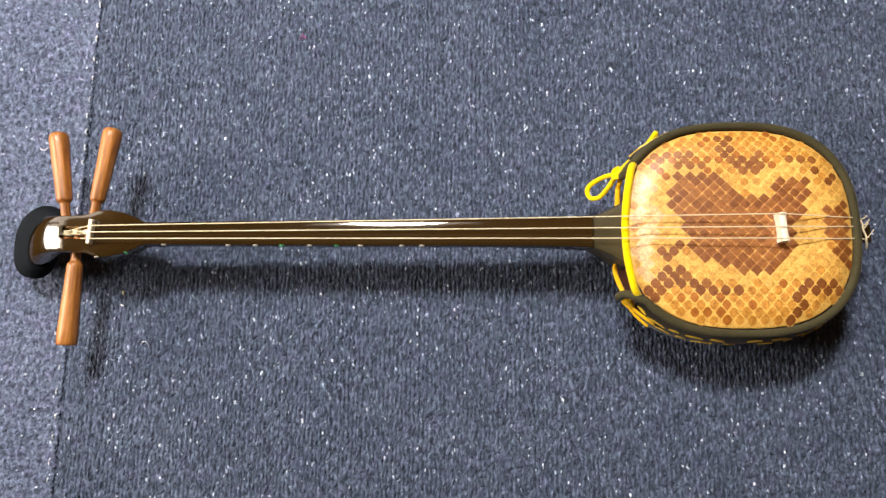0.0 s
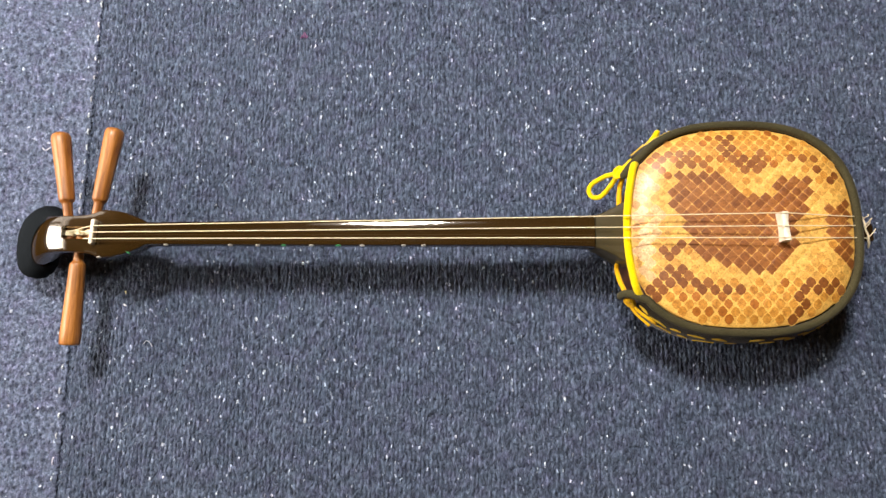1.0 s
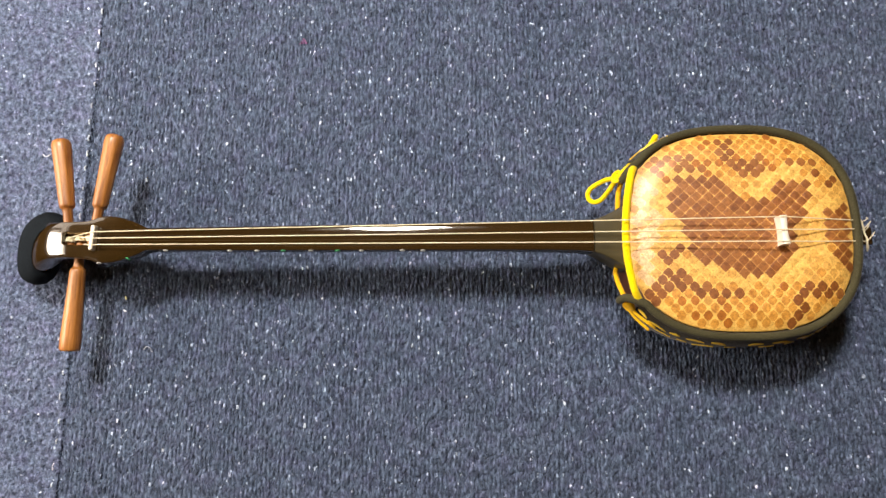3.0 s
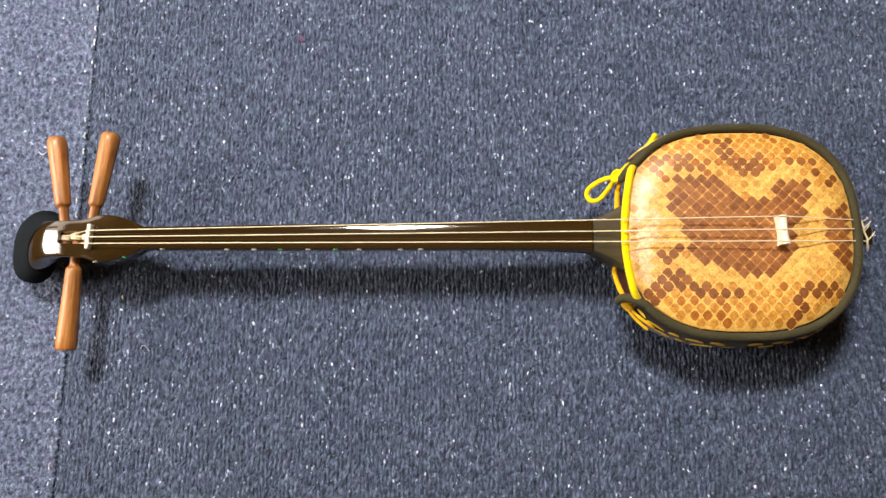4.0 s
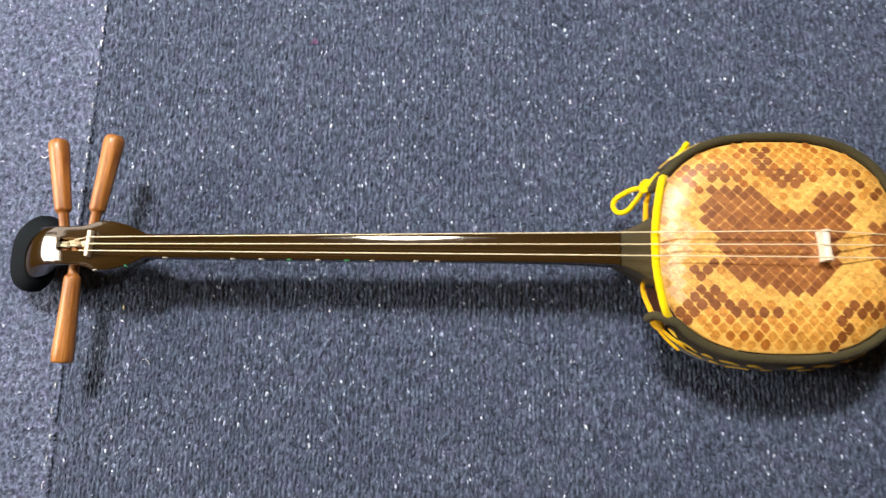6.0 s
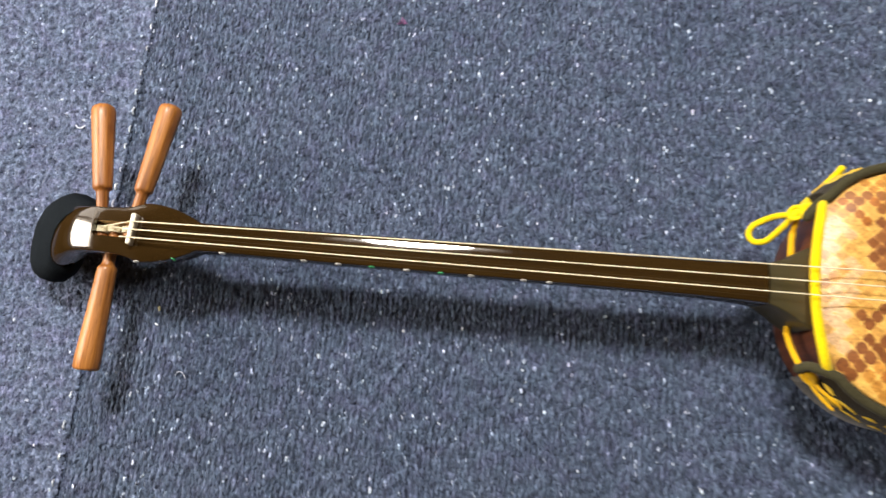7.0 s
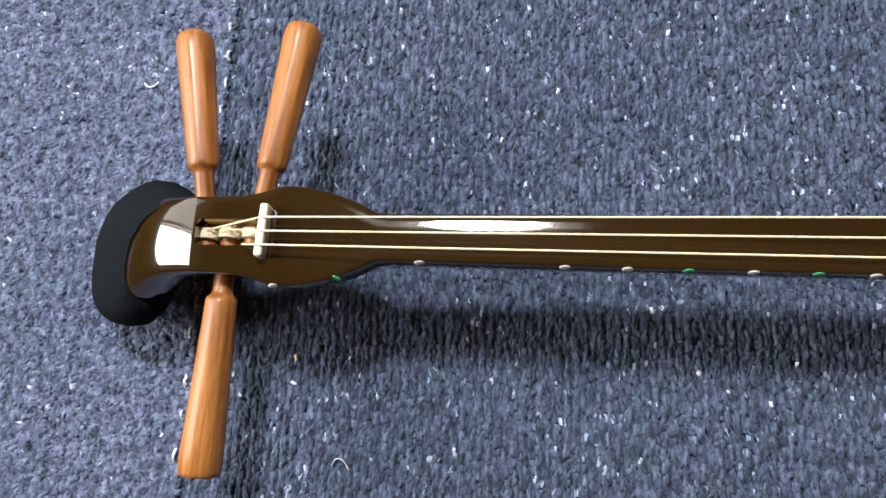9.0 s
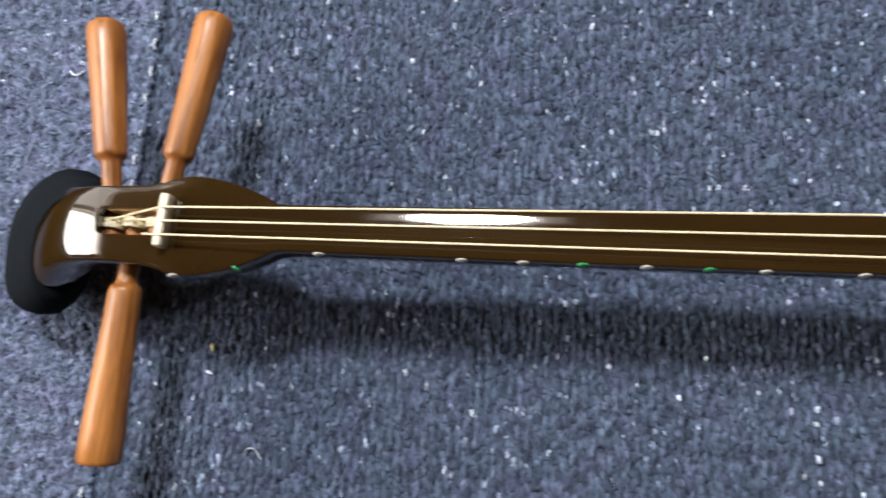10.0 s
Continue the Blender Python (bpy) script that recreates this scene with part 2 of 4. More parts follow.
def smooth_path(points, steps=6, cyclic=False):
    """A Catmull-Rom line through the points."""
    p = [Vector(q) for q in points]
    out = []
    n = len(p)
    for i in range(n if cyclic else n - 1):
        a, b, c, d = (p[(i + k) % n] if cyclic else p[min(max(i + k, 0), n - 1)] for k in (-1, 0, 1, 2))
        for s in range(steps):
            t = s / steps
            out.append(0.5 * ((2 * b) + (c - a) * t + (2 * a - 5 * b + 4 * c - d) * t * t + (3 * b - a - 3 * c + d) * t ** 3))
    if not cyclic:
        out.append(p[-1])
    return out


def tube_bm(path, radius, sides=10, flat=1.0, up=Vector((0, 0, 1)), cyclic=False, taper=0.0):
    """A round cord along a path; flat squeezes it along up; its ends are rounded."""
    n = len(path)
    rings = []
    for i, p in enumerate(path):
        a = path[(i - 1) % n] if cyclic else path[max(i - 1, 0)]
        b = path[(i + 1) % n] if cyclic else path[min(i + 1, n - 1)]
        t = (b - a).normalized()
        u = up if abs(t.dot(up)) < 0.95 else Vector((0, 1, 0))
        side = t.cross(u).normalized()
        nrm = side.cross(t).normalized()
        r = radius * (1 - taper * i / (n - 1))
        rings.append([p + side * (r * math.cos(k * 2 * math.pi / sides)) + nrm * (r * flat * math.sin(k * 2 * math.pi / sides)) for k in range(sides)])
    if cyclic:
        rings.append(rings[0])
        bm = loft_bm(rings[:-1], False)
        rows = [bm.verts[:][i * sides:(i + 1) * sides] for i in (n - 1, 0)]
        for i in range(sides):
            j = (i + 1) % sides
            bm.faces.new((rows[0][i], rows[0][j], rows[1][j], rows[1][i]))
        return bm
    t0, t1 = (path[0] - path[1]).normalized(), (path[-1] - path[-2]).normalized()
    first = [path[0] + (q - path[0]) * 0.6 + t0 * radius * 0.7 for q in rings[0]]
    last = [path[-1] + (q - path[-1]) * 0.6 + t1 * radius * 0.7 for q in rings[-1]]
    return loft_bm([first] + rings + [last])


def turned_bm(profile, sides=24):
    """A turned piece round z from (z, radius) pairs."""
    return loft_bm([[Vector((r * math.cos(a * 2 * math.pi / sides), r * math.sin(a * 2 * math.pi / sides), z)) for a in range(sides)] for z, r in profile])


def carve(bm, cutter):
    """bm minus cutter."""
    obs = []
    for b in (bm, cutter):
        me = bpy.data.meshes.new("cut")
        finish(b).to_mesh(me)
        b.free()
        obs.append(new("cut", me))
    mod = obs[0].modifiers.new("cut", "BOOLEAN")
    mod.operation, mod.solver, mod.object = "DIFFERENCE", "EXACT", obs[1]
    dep = bpy.context.evaluated_depsgraph_get()
    me = bpy.data.meshes.new_from_object(obs[0].evaluated_get(dep))
    out = bmesh.new()
    out.from_mesh(me)
    bpy.data.meshes.remove(me)
    for o in obs:
        d = o.data
        bpy.data.objects.remove(o)
        bpy.data.meshes.remove(d)
    return out


# ---- the room ----
RX0, RX1, RY0, RY1, RZ = -1.17, 2.3, -2.2, 2.4, 2.4
SEAM = -0.296
T = 0.12
wy, wz = WINDOW[1], WINDOW[2]
bm = box_bm(RX0 - T, RX0, RY0 - T, wy - 0.70, 0, RZ)
box_bm(RX0 - T, RX0, wy + 0.70, RY1 + T, 0, RZ, bm=bm)
box_bm(RX0 - T, RX0, wy - 0.70, wy + 0.70, 0, wz - 0.45, bm=bm)
box_bm(RX0 - T, RX0, wy - 0.70, wy + 0.70, wz + 0.45, RZ, bm=bm)
thing("wall_west", bm, M_WALL, "plain brown plaster wall with a window opening", "wall", "structure")
thing("wall_east", box_bm(RX1, RX1 + T, RY0 - T, RY1 + T, 0, RZ), M_WALL, "plain brown plaster wall", "wall", "structure")
thing("wall_north", box_bm(RX0, RX1, RY1, RY1 + T, 0, RZ), M_WALL, "plain brown plaster wall", "wall", "structure")
thing("wall_south", box_bm(RX0, RX1, RY0 - T, RY0, 0, RZ), M_WALL, "plain brown plaster wall", "wall", "structure")
bm = bmesh.new()
for i in range(16):
    w = (RY1 - RY0) / 16
    box_bm(RX0, RX1, RY0 + i * w + 0.002, RY0 + (i + 1) * w - 0.002, RZ, RZ + 0.02, 0.002, bm)
box_bm(RX0 - T, RX1 + T, RY0 - T, RY1 + T, RZ + 0.021, RZ + 0.06, bm=bm)
thing("ceiling", bm, M_CEILING, "brown wooden board ceiling", "ceiling", "structure")
window = tagged(new("window_1"), "white-framed window with a middle bar in plaster wall", "window", "", "structure")
window.location = (RX0 - 0.02, wy, wz)
for x0, x1, y0, y1 in ((-0.70, 0.70, 0.41, 0.45), (-0.70, 0.70, -0.45, -0.41), (-0.70, -0.66, -0.41, 0.41), (0.66, 0.70, -0.41, 0.41), (-0.025, 0.005, -0.41, 0.41)):
    part("window_frame", box_bm(0.10, 0.15, x0, x1, y0, y1, 0.004), M_FRAME, window)
lamp = tagged(new("hanging_lamp"), "long white hanging lamp with a lit diffuser", "lamp")
lamp.location = (LAMP[0], LAMP[1], LAMP[2] + 0.07)
part("housing", box_bm(-0.34, 0.34, -0.13, 0.13, -0.045, -0.001, 0.008), M_FRAME, lamp)
part("diffuser", box_bm(-0.31, 0.31, -0.10, 0.10, -0.062, -0.046, 0.006), M_DIFFUSER, lamp)
for x in (-0.25, 0.25):
    part("rod", turned_bm([(-0.003, 0.004), (RZ - LAMP[2] - 0.07, 0.004)], 10), M_FRAME, lamp, m=Matrix.Translation((x, 0, 0)))

# ---- carpet ----
thing("floor", box_bm(RX0 - T, RX1 + T, RY0 - T, RY1 + T, -0.08, -0.012), M_WALL, "plain floor slab under the carpet", "floor", "structure")
carpet_right = thing("carpet", box_bm(SEAM + 0.0001, RX1, RY0, RY1, -0.0118, -0.0030), M_BACKING,
                     "flecked blue-grey ribbed carpet with pale specks", "carpet", "structure")
carpet_left = thing("carpet", box_bm(RX0, SEAM - 0.0001, RY0, RY1, -0.0118, -0.0022), M_BACKING,
                    "flecked blue-grey carpet piece butted along a seam", "carpet", "structure")

FLECKS = [(0.140, 0.186), (0.005, 0.099), (0.044, 0.106), (0.081, 0.198), (0.092, 0.207), (0.048, 0.184), (0.097, 0.143), (0.107, -0.093),
          (0.168, 0.213), (-0.100, -0.120), (-0.121, -0.096), (-0.044, -0.044), (-0.043, 0.160), (0.041, -0.060), (0.269, -0.219),
          (0.387, -0.130), (0.293, -0.135), (0.307, 0.228), (0.142, -0.136), (-0.117, 0.114)]
RIB = 0.0042                                 # from rib to rib of the ribbed piece


def waves(X, Y, size, seed):
    """A cheap uneven field of about the given grain, from -1 to 1."""
    rng = np.random.default_rng(seed)
    out = np.zeros_like(X)
    for _ in range(9):
        a, ph = rng.uniform(0, 2 * np.pi, 2)
        f = 2 * np.pi / (size * rng.uniform(0.7, 1.6))
        out += np.sin((X * np.cos(a) + Y * np.sin(a)) * f + ph)
    return out / 4.5


def pile(name, x0, x1, y0, y1, px, py, rx, ry, parent, seed, turn, yarn, ribs):
    """Yarn tufts as small pointed lumps, in one mesh; ribs are raised rows along y; pale flecks have the second material."""
    rng = np.random.default_rng(seed)
    gx, gy = np.arange(x0 + px * 0.5, x1 - px * 0.3, px), np.arange(y0, y1, py)
    X, Y = np.meshgrid(gx, gy)
    Y = Y + (np.arange(len(gx)) % 2)[None, :] * py * 0.5
    X, Y = X.ravel(), Y.ravel()
    n = len(X)
    X = X + rng.normal(0, px * 0.24, n)
    Y = Y + rng.normal(0, py * 0.30, n)
    X = np.clip(X, x0 + rx * 0.3, x1 - rx * 0.3)
    size = rng.uniform(0.70, 1.30, n)
    chance = 0.0220 if ribs else 0.0130
    pale = (rng.random(n) < chance * (1.0 + 0.9 * waves(X, Y, 0.05, 3)))
    for fx, fy in FLECKS:
        d = (X - fx) ** 2 + (Y - fy) ** 2
        k = int(np.argmin(d))
        if d[k] < 0.00002:
            pale[k] = True
    ang = rng.normal(0, turn, n)
    leanx, leany = rng.normal(0, 0.0006, n), rng.normal(-0.0002, 0.0008, n)
    # ribs wander a little and break into knots
    phase = (X - x0) / RIB + 0.16 * waves(X, Y, 0.030, 5)
    ridge = np.clip(0.62 + 0.75 * np.cos(phase * 2 * np.pi), 0, 1)
    top = rng.normal(0.0, 0.00034, n) + 0.0005 * pale - ribs * (1 - ridge) * np.clip(0.85 + 0.7 * waves(X, Y, 0.008, 6), 0.1, 1.4)
    top += (0.00050 if ribs else 0.00100) * waves(X, Y, 0.0075 if ribs else 0.0062, 7)
    top -= np.where(X > SEAM, 0.0017 * np.exp(-(X - SEAM) / 0.0065), -0.0010 * np.exp((X - SEAM) / 0.006))
    size[pale] *= rng.uniform(0.50, 0.85, pale.sum())
    S = 4
    a = np.arange(S) * 2 * np.pi / S + np.pi / 4
    ring = np.stack([np.cos(a), np.sin(a)], 1)
    V = np.zeros((n, 2 * S + 5, 3), np.float32)
    c, s = np.cos(ang)[:, None], np.sin(ang)[:, None]
    for lev, (r, z, l) in enumerate(((1.0, None, 0.0), (0.66, -0.00030, 0.6))):
        wob = rng.uniform(0.72, 1.28, (n, S))
        ex, ey = ring[None, :, 0] * rx * r * wob * size[:, None], ring[None, :, 1] * ry * r * wob * size[:, None]
        V[:, lev * S:(lev + 1) * S, 0] = X[:, None] + ex * c - ey * s + leanx[:, None] * l
        V[:, lev * S:(lev + 1) * S, 1] = Y[:, None] + ex * s + ey * c + leany[:, None] * l
        V[:, lev * S:(lev + 1) * S, 2] = (top - 0.0016)[:, None] if z is None else (top + z)[:, None] + rng.normal(0, 0.00022, (n, S))
    V[:, 2 * S] = np.stack([X + leanx, Y + leany, top], 1)
    # one stray fibre on each tuft
    fa = rng.normal(np.pi / 2, 0.45 if ribs else 1.4, n)
    fl, fw = rng.uniform(0.0008, 0.0019, n), rng.uniform(0.00014, 0.00026, n)
    fx, fy = X + rng.normal(0, rx * 0.5, n), Y + rng.normal(0, ry * 0.5, n)
    for k, (along, across, lift) in enumerate(((-0.8, 1, 0.0001), (-0.8, -1, 0.0001), (1, 0.5, 0.0003), (1, -0.5, 0.0003))):
        V[:, 2 * S + 1 + k] = np.stack([fx + along * fl * np.cos(fa) - across * fw * np.sin(fa), fy + along * fl * np.sin(fa) + across * fw * np.cos(fa), top + lift + 0.0001 * rng.random(n)], 1)
    F = []
    for i in range(S):
        j = (i + 1) % S
        F += [(i, j, S + j), (i, S + j, S + i), (S + i, S + j, 2 * S)]
    F += [(2 * S + 1, 2 * S + 3, 2 * S + 4), (2 * S + 1, 2 * S + 4, 2 * S + 2)]
    F = np.array(F, np.int32)
    faces = (F[None] + (np.arange(n, dtype=np.int32) * (2 * S + 5))[:, None, None]).reshape(-1)
    me = bpy.data.meshes.new(name)
    me.vertices.add(n * (2 * S + 5))
    me.vertices.foreach_set("co", V.ravel())
    me.loops.add(len(faces))
    me.loops.foreach_set("vertex_index", faces)
    nf = len(faces) // 3
    me.polygons.add(nf)
    me.polygons.foreach_set("loop_start", np.arange(nf, dtype=np.int32) * 3)
    me.polygons.foreach_set("loop_total", np.full(nf, 3, np.int32))
    me.polygons.foreach_set("material_index", np.repeat(pale.astype(np.int32), len(F)))
    me.polygons.foreach_set("use_smooth", np.ones(nf, bool))
    me.materials.append(yarn)
    me.materials.append(M_FLECK)
    me.update(calc_edges=True)
    me.validate()
    ob = new(name, me)
    ob.parent = parent
    ob["kind"] = "stuff"
    ob["label"] = "short blue-grey yarn tufts with pale flecks"
    return ob


pile("pile", SEAM + 0.0001, 0.595, -0.256, 0.302, 0.0014, 0.0026, 0.00150, 0.0029, carpet_right, 11, 0.16, M_PILE, 0.0018)
pile("pile", -0.50, SEAM - 0.0001, -0.256, 0.302, 0.0016, 0.0019, 0.0018, 0.0022, carpet_left, 12, 1.2, M_PILE_LEFT, 0.0)
rng = random.Random(21)
y = -0.245
while y < 0.295:
    long = rng.uniform(0.0030, 0.0062)
    sx = -0.2970 + 0.0105 * (y - 0.13) + rng.gauss(0, 0.0005)
    pts = [Vector((sx + rng.gauss(0, 0.0002), y + long * f, 0.0012 + 0.0014 * math.sin(math.pi * f))) for f in (0, 0.25, 0.5, 0.75, 1)]
    part("seam_stitch", tube_bm(pts, rng.uniform(0.0006, 0.0009), 6), M_STITCH, carpet_left)
    y += rng.uniform(0.015, 0.025)

# ---- the lute ----
AY = 0.0030                                  # its middle line
CX, CY = 0.3345, 0.0050                      # middle of the sound box
lute = tagged(new("sanshin"), "three-stringed sanshin lute with snakeskin face lying on blue carpet", "lute")
lute.location = (CX, CY, 0)
BACK = Matrix.Translation((-CX, -CY, 0))     # parts are drawn in world places


def lute_part(name, bm, material, parent=None, label="", angle=35):
    ob = part(name, bm, material, parent or lute, label, BACK if parent is None else None, angle)
    return ob


def round_square(theta, a, b, n=2.6):
    c, s = math.cos(theta), math.sin(theta)
    return Vector((CX + a * math.copysign(abs(c) ** (2 / n), c), CY + b * math.copysign(abs(s) ** (2 / n), s), 0))


def section(w, d, crown=0.0007):
    """Neck section: a slightly crowned top, upright sides and a rounded back; across and up, in metres."""
    e = 0.0011
    pts = [(y * (w - e), -crown * y * y) for y in (-1, -0.75, -0.5, -0.25, 0, 0.25, 0.5, 0.75, 1)]
    pts += [(w - 0.3 * e, -crown - 0.35 * e), (w, -crown - e), (w, -0.3 * d), (0.97 * w, -0.55 * d)]
    pts += [(0.95 * w * math.cos(radians(a)), -0.6 * d - 0.4 * d * math.sin(radians(a))) for a in (15, 35, 60, 90, 120, 145, 165)]
    pts += [(-0.97 * w, -0.55 * d), (-w, -0.3 * d), (-w, -crown - e), (-w + 0.3 * e, -crown - 0.35 * e)]
    return pts


# x, top height, half width, depth, middle line
NECK = [(0.242, 0.0722, 0.0290, 0.058), (0.235, 0.0727, 0.0252, 0.054), (0.228, 0.0733, 0.0210, 0.049), (0.219, 0.0740, 0.0166, 0.043), (0.2125, 0.0746, 0.0144, 0.039),
        (0.2115, 0.0747, 0.0142, 0.038), (0.198, 0.0746, 0.0133, 0.033), (0.17, 0.0744, 0.0126, 0.028), (0.12, 0.0742, 0.0121, 0.025),
        (0.0, 0.0737, 0.0117, 0.0245), (-0.1, 0.0731, 0.0111, 0.024), (-0.187, 0.0727, 0.0102, 0.024), (-0.1925, 0.0727, 0.0106, 0.024),
        (-0.198, 0.0727, 0.0136, 0.025), (-0.205, 0.0727, 0.0166, 0.026), (-0.214, 0.0727, 0.0196, 0.026), (-0.223, 0.0727, 0.0214, 0.026),
        (-0.231, 0.0727, 0.0220, 0.026), (-0.237, 0.0727, 0.0212, 0.026), (-0.243, 0.0727, 0.0190, 0.026), (-0.250, 0.0727, 0.0174, 0.026),
        (-0.262, 0.0727, 0.0168, 0.026), (-0.2712, 0.0727, 0.0167, 0.026)]
HEAD = [(-0.2720, 0.0726, 0.0167, 0.026), (-0.278, 0.0716, 0.0169, 0.026), (-0.284, 0.0701, 0.0174, 0.026), (-0.290, 0.0680, 0.0184, 0.026), (-0.297, 0.0647, 0.0200, 0.026),
        (-0.305, 0.0598, 0.0226, 0.025), (-0.314, 0.0528, 0.0254, 0.024), (-0.322, 0.0450, 0.0272, 0.023), (-0.330, 0.0355, 0.0276, 0.022), (-0.336, 0.0260, 0.0262, 0.020)]


def oval(w, d):
    """A rounded section with as many points as section()."""
    angles = [135 - 11.25 * k for k in range(9)] + [30, 15, 0, -20] + [-40 - 100 / 6 * k for k in range(7)] + [200, 180, 165, 150]
    out = []
    for a in angles:
        c, q = math.cos(radians(a)), math.sin(radians(a))
        out.append((w * math.copysign(abs(c) ** 0.8, c), -d / 2 + d / 2 * math.copysign(abs(q) ** 0.8, q)))
    return out


def spine_rings(rows, grow=0.0, crown=0.0007, rounded=0.0):
    rings = []
    for i, (x, z, w, d) in enumerate(rows):
        a, b = rows[max(i - 1, 0)], rows[min(i + 1, len(rows) - 1)]
        t = Vector((b[0] - a[0], 0, b[1] - a[1])).normalized()
        up = Vector((t.z, 0, -t.x))
        p = Vector((x, AY - 0.0035 * max(0.0, (-0.29 - x) / 0.050), z)) + up * grow
        f = max(rounded, min(1.0, max(0.0, (-0.274 - x) / 0.030)) * 0.95)
        rings.append([p + Vector((0, y * (1 - f) + yo * f, 0)) + up * (h * (1 - f) + ho * f)
                      for (y, h), (yo, ho) in zip(section(w + grow, d + 2 * grow, crown), oval((w + grow) * 1.02, d + 2 * grow))])
    return rings


slot = box_bm(-0.2705, -0.2415, -0.0022, 0.0095, 0.053, 0.08, 0.0)
bmesh.ops.bevel(slot, geom=[e for e in slot.edges if abs((e.verts[0].co - e.verts[1].co).normalized().z) > 0.9], offset=0.003, segments=4, profile=0.5, affect="EDGES")
lute_part("neck_heel", loft_bm(spine_rings(NECK[:5])), M_HEEL, None, "flared neck heel at the sound box, a bright reflection put into its olive-brown colour", 40)
neck = lute_part("neck", carve(loft_bm(spine_rings(NECK[5:] + HEAD)), slot), M_LACQUER, None, "glossy black lacquered neck and bent headstock, brown ceiling reflection put into its colour", 40)
lute_part("slot_lining", box_bm(-0.2703, -0.2417, -0.0020, 0.0093, 0.0532, 0.0572), M_SLOT, neck, "raw wood floor of the string slot")
lute_part("slot_lining", box_bm(-0.2675, -0.2445, 0.0089, 0.0094, 0.0573, 0.0712), M_SLOT, neck)

# felt cap over the bent end
CAP = [(-0.2780, 0.0728, 0.0300, 0.040), (-0.2850, 0.0715, 0.0285, 0.040), (-0.2960, 0.0672, 0.0300, 0.040), (-0.3050, 0.0622, 0.0322, 0.040), (-0.3140, 0.0560, 0.0350, 0.039), (-0.3235, 0.0490, 0.0346, 0.037),
       (-0.3325, 0.0412, 0.0330, 0.034), (-0.3390, 0.0330, 0.0300, 0.030), (-0.3440, 0.0240, 0.0250, 0.025), (-0.3465, 0.0150, 0.0175, 0.018), (-0.3465, 0.0090, 0.0080, 0.009)]
RIM = [(-1.0, -0.3110), (-0.45, -0.3095), (0.0, -0.3065), (0.5, -0.2970), (1.0, -0.2810)]


def cap_rings(rows, grow):
    rings = []
    for i, (x, z, w, d) in enumerate(rows):
        a, b = rows[max(i - 1, 0)], rows[min(i + 1, len(rows) - 1)]
        t = Vector((b[0] - a[0], 0, b[1] - a[1])).normalized()
        up = Vector((t.z, 0, -t.x))
        rings.append([Vector((x, AY - 0.0035 * max(0.0, (-0.29 - x) / 0.050), z)) + up * (h + grow) + Vector((0, y, 0)) for y, h in oval(w + grow, d + 2 * grow)])
    return rings


def cap_lines(grow, steps):
    """Rings of the felt cap: its slanting rim hugs the head, then it widens and closes over the tip; grow widens it."""
    tall = [[-r[0] for r in HEAD], *([r[k] for r in HEAD] for k in (1, 2, 3))]
    hug = [(x, *(float(np.interp(-x, tall[0], col)) + more for col, more in zip(tall[1:], (0.0012, 0.0014, 0.003)))) for x, _, _, _ in CAP]
    wide, close = cap_rings(CAP, grow), cap_rings(hug, grow)
    out = [[] for _ in range(steps + 1)]
    for j in range(len(wide[0])):
        side = max(-1.0, min(1.0, wide[3][j].y / 0.034))
        at = float(np.interp(side, [r[0] for r in RIM], [r[1] for r in RIM]))
        first = float(np.interp(-at, [-c[0] for c in CAP[:8]], range(8)))
        for k in range(steps + 1):
            f = first + (len(CAP) - 1 - first) * k / steps
            i = min(int(f), len(CAP) - 2)
            q = min(1.0, k / steps / 0.30) ** 0.7
            p, c = wide[i][j].lerp(wide[i + 1][j], f - i), close[i][j].lerp(close[i + 1][j], f - i)
            out[k].append(c.lerp(p, q))
    return out


cap_bm = loft_bm(cap_lines(-0.0012, 20)[:14][::-1] + cap_lines(-0.0004, 20)[:1] + cap_lines(0.0, 20))
for v in cap_bm.verts:
    v.co += Vector((0, 1, 0)) * 0.0009 * noise.noise(v.co * 60) + Vector((1, 0, 0)) * 0.0008 * noise.noise(v.co * 50 + Vector((5, 0, 0)))
    v.co.z = max(v.co.z, 0.0005)
lute_part("head_cap", cap_bm, M_CAP, None, "dark navy felt cap over the head's tip", 60)

# nut
bm = box_bm(-0.0018, 0.0018, -0.0114, 0.0114, 0.0, 0.0072, 0.0010)
part("nut", bm, M_IVORY, lute, "ivory-white string nut", BACK @ pose(-0.2395, 0.0036, 0.0718, 0, 0, -2.5))


